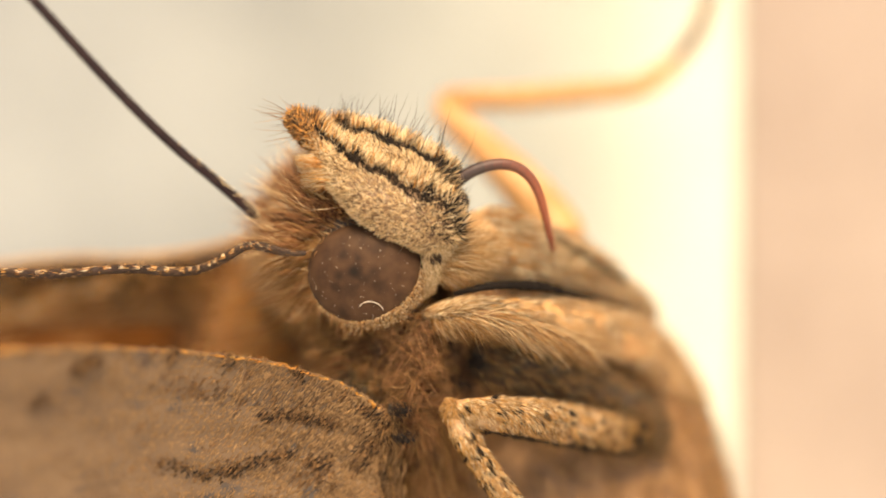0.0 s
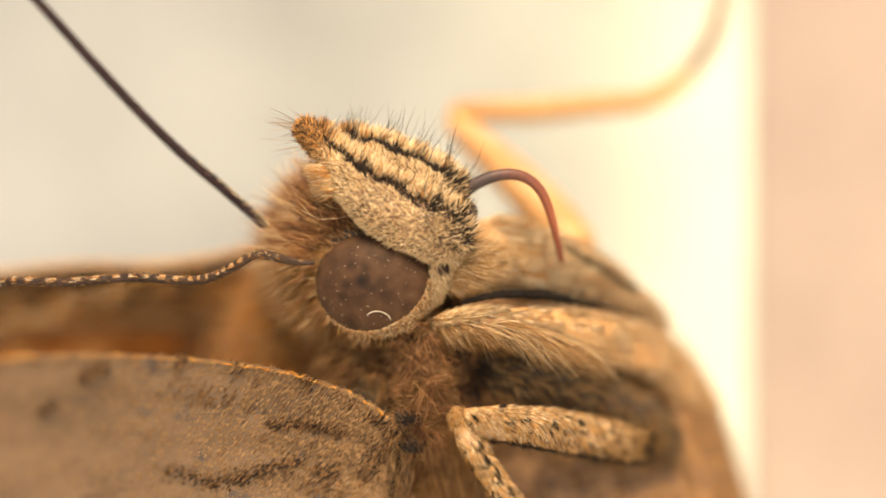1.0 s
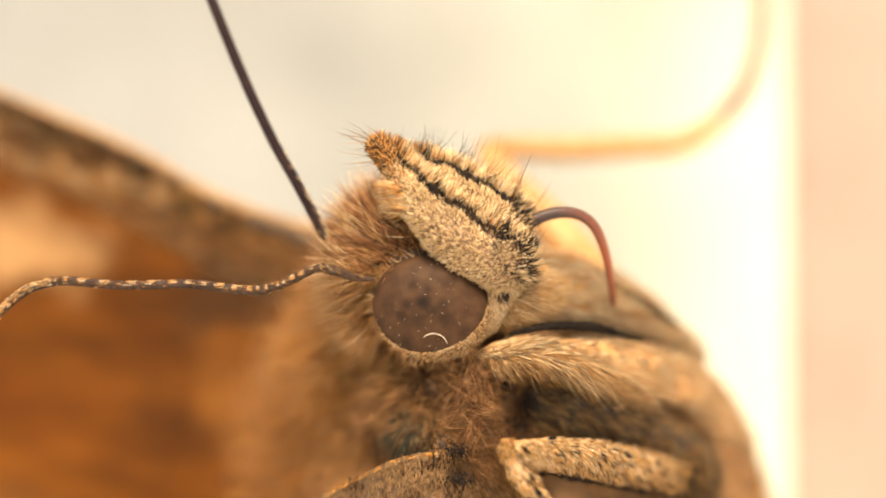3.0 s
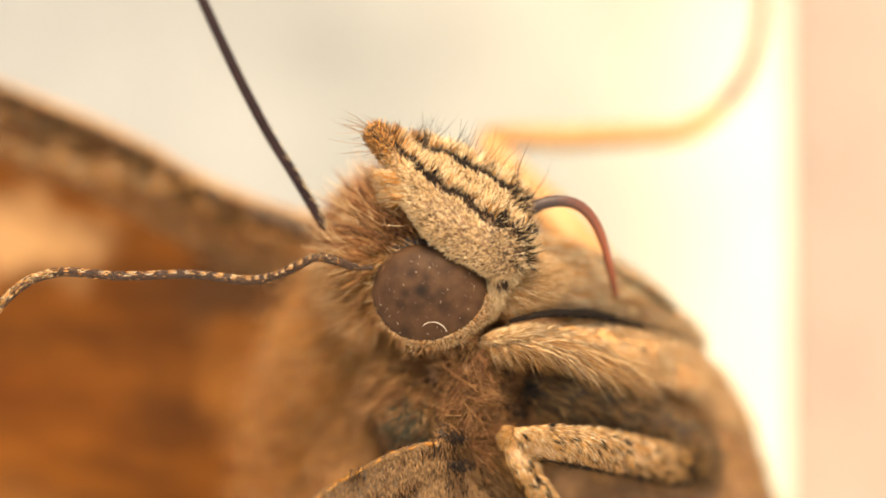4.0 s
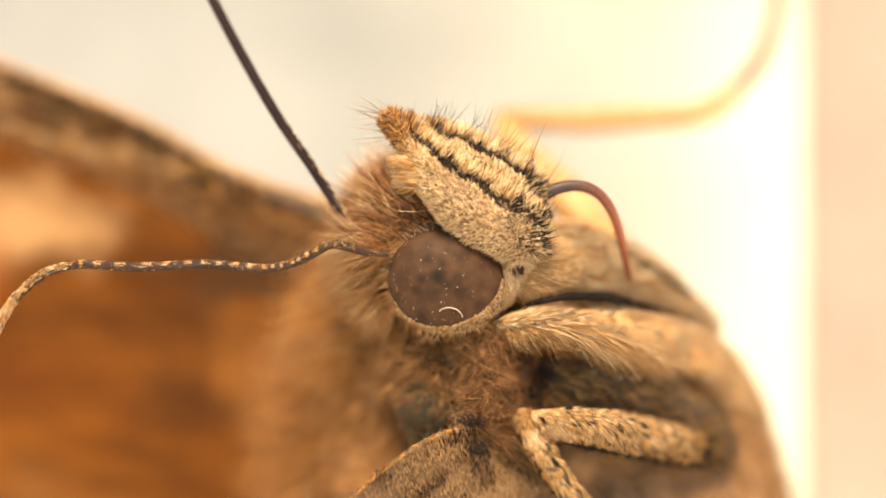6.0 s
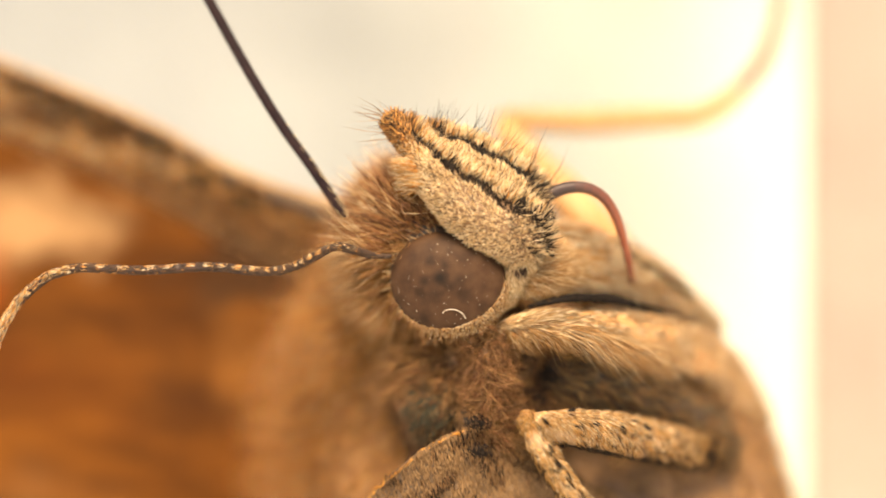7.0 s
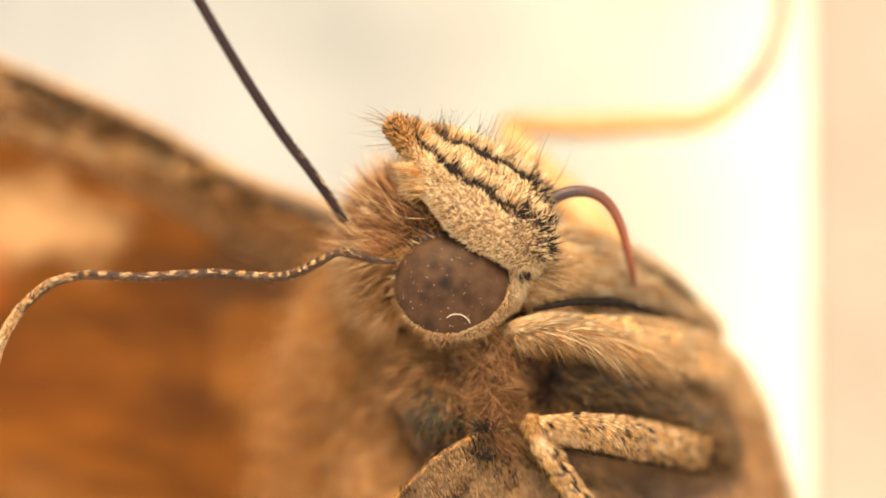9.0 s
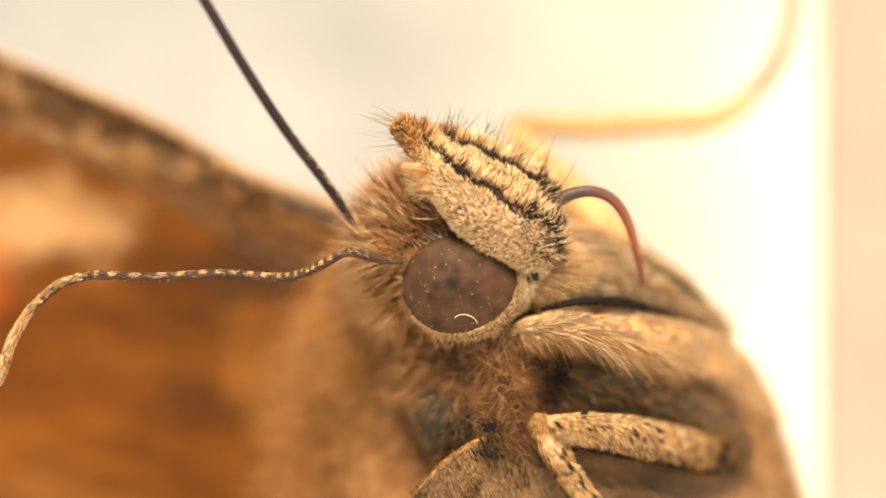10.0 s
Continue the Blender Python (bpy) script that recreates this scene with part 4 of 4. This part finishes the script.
PATCHES = [((-5.1, 0, -2.9), (3.2, 100, 1.6), 0.75, (0.040, 0.014, 0.004)),     # darker middle
           ((-3.2, 0, -0.5), (2.5, 100, 1.3), 1.7, (0.048, 0.021, 0.008)),     # brown below the front margin
           ((-9.2, 0, 0.45), (3.4, 100, 1.2), 1.3, (0.32, 0.185, 0.085)),       # pale patch
           ((-10.9, 0, -0.7), (2.0, 100, 1.4), 1.3, (0.26, 0.05, 0.006)),     # orange patch
           ((-8.6, 0, -6.0), (2.8, 100, 1.3), 0.5, (0.13, 0.060, 0.022)),
           ((-9.2, 0, -3.2), (3.6, 100, 1.6), 0.6, (0.09, 0.024, 0.004)),
           ((-2.9, 0, -4.2), (1.8, 100, 4.0), 0.6, (0.20, 0.085, 0.022))]       # pale hairy stretch beside the body

# dark smudges along the veins: from and to (along the wing, down from its front margin), and how many scales
SMUDGES = [(0.21, 0.119, 0.29, 0.14, 330), (0.27, 0.135, 0.36, 0.165, 160), (0.30, 0.254, 0.44, 0.34, 250), (0.42, 0.33, 0.50, 0.35, 140), (0.48, 0.35, 0.57, 0.305, 90), (0.235, 0.25, 0.265, 0.262, 110),
           (0.663, 0.034, 0.708, 0.068, 190), (0.51, 0.012, 0.525, 0.022, 80), (0.27, 0.014, 0.275, 0.020, 50), (0.01, 0.03, 0.13, 0.05, 260), (0.75, 0.13, 0.755, 0.14, 60), (0.06, 0.10, 0.10, 0.16, 120), (0.41, 0.015, 0.42, 0.02, 40),
           (0.05, 0.12, 0.06, 0.30, 200), (0.12, 0.10, 0.13, 0.22, 120)]


def wing_sheet(edge, drop, shape, thick, mat, curve):
    """A thin, slightly wavy membrane that hangs from its front margin. Returns the sheet's place at (s, c)."""
    rows, cols = 90, 60
    front = smooth_path(edge, rows)
    c = np.linspace(0, 1, cols)
    g = front[:, None] + c[None, :, None] * np.asarray(drop)[None, None]
    s = np.linspace(0, 1, rows)
    wave = curve * (np.sin(9 * c)[None] * 0.25 + np.sin(c * 3.1)[None] * (0.4 + 0.6 * s[:, None]))
    g[..., 1] += wave + 0.012 * np.sin(60 * c)[None]
    back = g.copy()
    back[..., 1] += thick
    shape.grid(g, mat)
    shape.grid(back[:, ::-1], mat)
    rim = np.stack([g[:, 0], g[:, 0] + np.array((0, thick / 2, 0.02)), back[:, 0]], 1)
    shape.grid(rim, mat)
    return g


UNDER_WING = under_wing_material()


def build_near_wing():
    s = Shape()
    edge = [pt(0.16, -3.15, 0.3), pt(-0.3, -2.80, 0.1), pt(-0.95, -2.50, 0.0), pt(-2.0, -2.20, -0.1), pt(-3.0, -2.06, -0.5), pt(-4.0, -1.97, -1.1), pt(-5.0, -1.93, -1.7), pt(-6.5, -1.98, -2.6), pt(-8.5, -2.3, -3.5), pt(-10.5, -3.0, -4.4)]
    g = wing_sheet(edge, (0.35, 0.9, -6.5), s, 0.07, 0, 0.25)
    # scale texture and a fringed front margin, the fringe amber to imitate rim light
    rows, cols = g.shape[:2]
    i, j = ((rows - 1) * rng.uniform(0, 1, 25000) ** 1.5).astype(int), (cols * rng.uniform(0, 0.8, 25000)).astype(int)
    p = g[i, j] + rng.uniform(0, 1, (25000, 1)) * (g[i + 1, j] - g[i, j]) + rng.normal(size=(25000, 3)) * np.array((0, 0, 0.03))
    n = np.tile(np.array((0, -1.0, 0)), (25000, 1))
    t = np.tile(unit(np.array((-0.75, 0, -0.75))), (25000, 1))
    fleck = np.array([noise.noise(Vector(q * np.array((0.9, 1.0, 2.2)))) for q in p])
    streak = np.array([noise.noise(Vector(((q[0] - q[2]) * 6.0, 7.0, (q[0] + q[2]) * 1.6))) for q in p])
    s.hairs(p, n, t, 0.12, 0.0150, 0.06, 0.3, 0.08, np.where((fleck > 0.44) | (streak > 0.44 - 0.28 * np.exp(-i / (0.10 * rows))), 2, np.where(streak < -0.5, 5, np.where(rng.uniform(0, 1, 25000) < 0.97, 5, np.where(rng.uniform(0, 1, 25000) < 0.9, 2, 1)))), 0.08, -0.004)
    for s0, c0, s1, c1, many in SMUDGES:
        f = rng.uniform(0, 1, many)
        q = np.array([g[int((s0 + (s1 - s0) * x) * (rows - 1)), int((c0 + (c1 - c0) * x) * (cols - 1))] for x in f]) + rng.normal(size=(many, 3)) * np.array((0.085, 0, 0.06)) - np.array((0, 0.015, 0))
        s.hairs(q, n[:many], t[:many], 0.10, 0.014, 0.06, 0.3, 0.08, np.where(rng.uniform(0, 1, many) < 0.35, 4, 2), 0.08, -0.004)
    k = rng.integers(0, rows - 1, 2600)
    p = g[k, 0] + rng.uniform(0, 1, (2600, 1)) * (g[k + 1, 0] - g[k, 0])
    s.hairs(p, np.tile(np.array((0, -0.4, 1.0)), (2600, 1)), np.tile(np.array((-1.0, 0, 0.1)), (2600, 1)), 0.12, 0.012, 0.25, 0.6, 0.12, np.where(rng.uniform(0, 1, 2600) < 0.85, 6, 2))
    # loose hair along the side that meets the body
    k = rng.integers(2, int(0.8 * cols), 4200)
    p = g[0, k] + rng.uniform(0, 1, (4200, 1)) * (g[0, k + 1] - g[0, k]) + rng.normal(size=(4200, 3)) * np.array((0.10, 0.03, 0.05)) + np.array((-0.04, 0.0, 0))
    s.hairs(p, n[:4200], np.tile(unit(np.array((-0.1, -0.02, -1.0))), (4200, 1)), 0.26, 0.0085, 0.10, 0.4, 0.14, rng.choice((5, 2, 1, 4), 4200, p=(0.50, 0.40, 0.03, 0.07)), 0.2, 0.0)
    wing = s.link("forewing", [UNDER_WING, TAN, UMBER, CREAM, BLACK, BUFF, RIM_GLOW], butterfly, HINGE_NEAR, "grey-buff underside of a wing with dark flecked veins")
    for start, mid, end in (((0.18, 0.19), (0.35, 0.30), (0.98, 0.42)), ((0.14, 0.09), (0.4, 0.14), (0.98, 0.20)), ((0.25, 0.40), (0.45, 0.55), (0.9, 0.72))):
        q = smooth_path([start, mid, end], 40)
        way = np.array([g[int(a * (rows - 1)), int(b * (cols - 1))] for a, b in q]) + np.array((0, 0.014, 0))
        v = Shape()
        v.grid(tube(way[::4], np.linspace(0.022, 0.016, len(way[::4])), 60, 10).g, 0, True)
        v.link("vein", [UNDER_WING], wing, HINGE_NEAR, "raised dark vein")
    # hair where the wing joins the body
    h = Shape()
    root = ball(pt(0.18, -3.25, 0.65), (0.26, 0.3, 0.40), 10, 24, 32, (-0.2, -0.2, -1))
    h.grid(root.g, 0, True)
    p, n, t, u, w = root.pick(4000)
    h.hairs(p, n, unit(rng.normal(size=t.shape) * 0.5 + np.array((0.1, -0.1, -0.8))), 0.2, 0.008, 0.25, 0.4, 0.25, np.where(rng.uniform(0, 1, len(p)) < 0.5, 1, np.where(rng.uniform(0, 1, len(p)) < 0.5, 2, 3)))
    h.link("wing_root", [DARK_SKIN, UMBER, BLACK, TAN], wing, HINGE_NEAR, "dark hairy root of the wing")
    return wing


def build_far_wing():
    s = Shape()
    edge = [pt(-0.7, 0.35, 3.90), pt(-2.24, 0.78, 4.12), pt(-3.3, 1.12, 4.40), pt(-4.3, 1.57, 4.67), pt(-5.3, 2.15, 4.95), pt(-6.6, 2.71, 5.28), pt(-7.84, 3.20, 5.61), pt(-9.5, 3.85, 6.04), pt(-12.0, 4.7, 6.65)]
    g = wing_sheet(edge, (1.6, 1.2, -13.0), s, 0.08, 0, 0.5)
    rows, cols = g.shape[:2]
    count = 16000
    i, j = rng.integers(0, rows - 1, count), (cols * 0.15 * rng.uniform(0, 1, count) ** 1.1).astype(int)
    p = g[i, j] + rng.uniform(0, 1, (count, 1)) * (g[i + 1, j] - g[i, j])
    across = j / (cols - 1) + 0.012 * rng.normal(size=count)
    fleck = np.array([noise.noise(Vector(((-0.92 * q[0] + 0.37 * q[2]) * 0.7, 3.0, (0.37 * q[0] + 0.92 * q[2]) * 1.8))) for q in p])
    r = rng.uniform(0, 1, count)
    near_root = np.clip((p[:, 0] + 3.6) / 1.5, 0, 1)
    inner = np.clip((p[:, 0] + 8.0) / 3.0, 0, 1)
    band = np.where((fleck > 0.22) | (r < 0.8 * near_root), 2, np.where(r < 0.35, 1, np.where(r < 0.6, 3, np.where(r < 0.6 + 0.4 * inner, 2, 5))))
    s.hairs(p, np.tile(np.array((0, -1.0, 0)), (count, 1)), np.tile(unit(np.array((-1.0, 0, 0.4))), (count, 1)), 0.2, 0.032, 0.10, 0.4, 0.12,
            np.where(across < 0.022, np.where(r < 0.35, 4, 2), np.where(across < 0.115 - 0.055 * inner, band, np.where(r < 0.22 * inner, 4, np.where(r < 0.88, 2, 1)))))
    for place, many in ((0.30, 160), (0.40, 130), (0.50, 200), (0.585, 170), (0.66, 260), (0.72, 120), (0.80, 200)):
        k = int(place * (rows - 1))
        q = g[k, 1] + rng.normal(size=(many, 3)) * np.array((0.22, 0.02, 0.10)) - np.array((0, 0.16, 0.12))
        s.hairs(q, np.tile(np.array((0, -1.0, 0)), (many, 1)), np.tile(unit(np.array((-1.0, 0, 0.4))), (many, 1)), 0.2, 0.025, 0.12, 0.4, 0.2, np.where(rng.uniform(0, 1, many) < 0.85, 4, 3))
    wing = s.link("forewing", [upper_wing_material(), TAN, UMBER, GOLD, BLACK, PALE], butterfly, HINGE_FAR, "fox-brown upper side of an opened wing")
    for shift, size, first, last, mats in ((0.02, 0.10, 2, 32, [DARK_SKIN]), (0.0, 0.10, 2, 88, [TAN_SKIN])):
        way = np.array([g[int(a), int(shift * (cols - 1))] for a in np.linspace(first, last, 14)]) - np.array((0, 0.02, 0))
        v = Shape()
        v.grid(tube(way, np.linspace(1.3 * size, 0.7 * size, 14), 70, 12).g, 0, True)
        v.link("vein", mats, wing, HINGE_FAR, "thick front vein")
    return wing


near_wing = build_near_wing()
far_wing = build_far_wing()


# ---- what moves ----
def turned(part, t, clockwise, dx=0.0, dz=0.0, away=0.0, roll=0.0):
    """A row of a part that turns about its own root: a roll about its length, clockwise in the picture's plane, then a swing of its tip away from the lens (degrees), and a shift (mm)."""
    p = (PIVOTS[part.name] - PIVOTS[part.parent.name] + np.array((dx, 0, dz))) * MM
    return t, Matrix.Translation(p) @ Matrix.Rotation(radians(-away), 4, "Z") @ Matrix.Rotation(radians(clockwise), 4, "Y") @ Matrix.Rotation(radians(roll), 4, "X")


def placed(x, z, turn):
    """The whole animal's pose: shifted (mm) and turned about the upright (degrees)."""
    return pose(x * MM, 0, z * MM, 0, 0, -turn)


LEG_SWING = [(0.0, -2.6), (1.15, -2.6), (1.5, 0.0), (10.0, 0.0)]


def motions():
    # the whole animal lifts itself as the wings open
    lift = [(0, -0.218, -0.411, 2.333), (0.5, -0.291, -0.357, 2.596), (1, -0.285, -0.344, 2.993), (1.1, -0.285, -0.38, 2.75), (1.2, -0.281, -0.43, 2.57), (1.3, -0.136, -0.36, 2.40), (1.4, -0.146, -0.287, 2.24),
            (1.5, -0.142, -0.098, 1.797), (1.7, -0.113, -0.064, 1.593), (2, -0.150, -0.032, 1.287), (2.5, -0.051, -0.038, -0.071), (4, -0.055, -0.020, 0.222),
            (4.5, 0.015, 0.000, 0.150), (5, 0.000, -0.000, -0.000), (5.5, 0.032, -0.024, -0.388), (6, -0.008, -0.028, -0.456), (7.5, 0.019, -0.036, -0.760),
            (8, 0.024, -0.021, -1.277), (8.5, 0.018, 0.009, -0.685), (9, 0.041, -0.012, -1.153), (9.5, 0.012, 0.044, -1.045), (10, 0.007, 0.003, -1.111)]
    walk(butterfly, [(t, placed(x, z, turn)) for t, x, z, turn in lift])
    # the reaching leg keeps its foot on the post meanwhile, and swings about it as the body drops
    home, foot = PIVOTS[far_leg.name] * MM, pt(5.7, 4.2, 7.88) * MM
    swing = [a for t, a in LEG_SWING]
    for_times = [t for t, a in LEG_SWING]
    walk(far_leg, [(t, placed(x, z, turn).inverted() @ Matrix.Translation(foot) @ Matrix.Rotation(radians(float(np.interp(t, for_times, swing))), 4, "Y") @ Matrix.Translation(home - foot))
                   for t, x, z, turn in lift])
    walk(head, [turned(head, *row) for row in ((0, -4.929, -0.043, -0.035, 2.385), (0.5, -4.645, -0.046, -0.061, 2.032), (1, -4.740, -0.052, -0.060, 2.202), (1.1, -4.3, -0.08, -0.05, 2.0), (1.2, -3.5, -0.09, -0.01, 1.5), (1.3, -1.69, 0.16, 0.08, 0), (1.4, 0.33, 0.19, 0.07, -0.8), (1.5, 3.872, 0.118, 0.130, -1.565), (1.6, 3.41, 0.10, 0.05, -0.8), (1.7, 3.1, 0.07, 0.02, 0), (1.8, 2.9, 0.05, 0.04, 0.8), (2, 1.418, 0.049, 0.110, 2.073),
                                               (2.5, 0.914, -0.005, 0.072, -1.151), (4, 0.263, -0.000, 0.036, 0.173), (4.5, 0.093, -0.019, 0.029, -0.558), (5, -0.000, 0.000, -0.000, 0.000),
                                               (5.5, -0.070, -0.026, 0.005, -0.821), (6, -0.177, -0.018, -0.003, -0.558), (7.5, -0.431, -0.024, -0.003, -0.641), (8, -0.442, -0.037, -0.009, -0.983),
                                               (8.5, -0.570, -0.021, -0.017, -0.358), (9, -0.693, -0.032, -0.020, -1.098), (9.5, -0.665, 0.002, -0.042, 0.369), (10, -0.716, -0.018, -0.038, -0.376))])
    walk(antenna_far, [turned(antenna_far, *row) for row in ((0.0, -10.9), (1.0, -10.9), (1.1, -9.0), (1.2, 8.6, 0.12), (1.3, 27.5, 0.06), (1.4, 28.2, 0.05), (1.5, 18.8, 0.04), (1.7, 5.3), (2.0, 4.6), (2.5, 5.0), (4.5, 1.0),
                                                             (5.0, 0.0), (5.5, 0.5, 0.06), (7.5, -0.9, 0.06), (10.0, -2.2, 0.03))])
    # the near antenna whips back and returns
    whip = [(0.0, 3.0), (1.0, 3.0), (1.15, 3.0), (1.2, 1.5, 0, 0, 4), (1.3, 0.5, 0, 0, 37), (1.4, -1.5, 0, 0, 48), (1.5, 9.0, 0, 0, 51), (1.6, 3.5, 0, 0, 48),
            (1.7, 0.5, 0, 0, 28), (1.8, 0.8, 0, 0, 12), (1.9, 0.6, 0, 0, 3), (2.0, 0.6), (4.0, 0.8), (5.0, 0.2), (10.0, 0.0)]
    flex = np.array([(0.0, 0), (1.15, 0), (1.2, -12), (1.3, -60), (1.4, -68), (1.5, -78), (1.6, -70), (1.7, -34), (1.8, -20), (1.9, -8), (2.0, 0), (10.0, 0)])
    walk(antenna_near, [turned(antenna_near, *row) for row in whip])
    outward = Matrix.Translation((BEND - ANTENNA_NEAR) * MM)
    walk(antenna_tip, [(row[0], turned(antenna_near, *row)[1] @ outward @ Matrix.Rotation(radians(float(np.interp(row[0], flex[:, 0], flex[:, 1]))), 4, "Y")) for row in whip])
    walk(near_wing, [turned(near_wing, *row) for row in ((0.0, 0.0), (1.0, 0.0), (1.1, -2.0, 0, 0.05), (1.2, -6.0, 0, 0.1), (1.3, -13.5, -0.05, 0.12), (1.4, -20.0, -0.1, 0.2, -1.5), (1.5, -25.0, -0.1, 0.2, -3), (1.7, -33.0, -0.05, 0.12, -5),
                                                         (2.0, -31.8, 0, 0.1, -6), (2.5, -38.5, 0, 0.08, -8), (4.0, -44.5, 0, 0.03, -9), (5.0, -49.5, 0, 0, -10), (7.5, -57.0, 0.15, 0, -10), (10.0, -62.0, 0.24, -0.05, -10))])
    walk(far_wing, [turned(far_wing, *row) for row in ((0.0, -30.0), (1.0, -29.5), (1.1, -28.5), (1.2, -26.0, 0, 0.1), (1.3, -19.0, 0, 0.12), (1.4, -11.6, 0, 0.12), (1.5, -1.2, 0, 0.05), (1.7, -0.7), (2.0, -0.8), (2.5, 0.4, 0, 0.05), (4.0, 0.1),
                                                       (5.0, 0.0), (10.0, 1.0))])
    # the proboscis uncoils for a moment
    poses = [(0.0, between(0.8)), (1.1, between(0.8)), (1.3, between(0.35)), (2.0, between(0.35)), (2.1, ARCHED), (2.2, STRETCHED), (2.3, RECOILING), (2.4, between(0.6)), (4.0, COILED), (10.0, COILED)]
    for k, length in enumerate(proboscis):
        walk(length, [(t, chain(angles)[k]) for t, angles in poses])


motions()
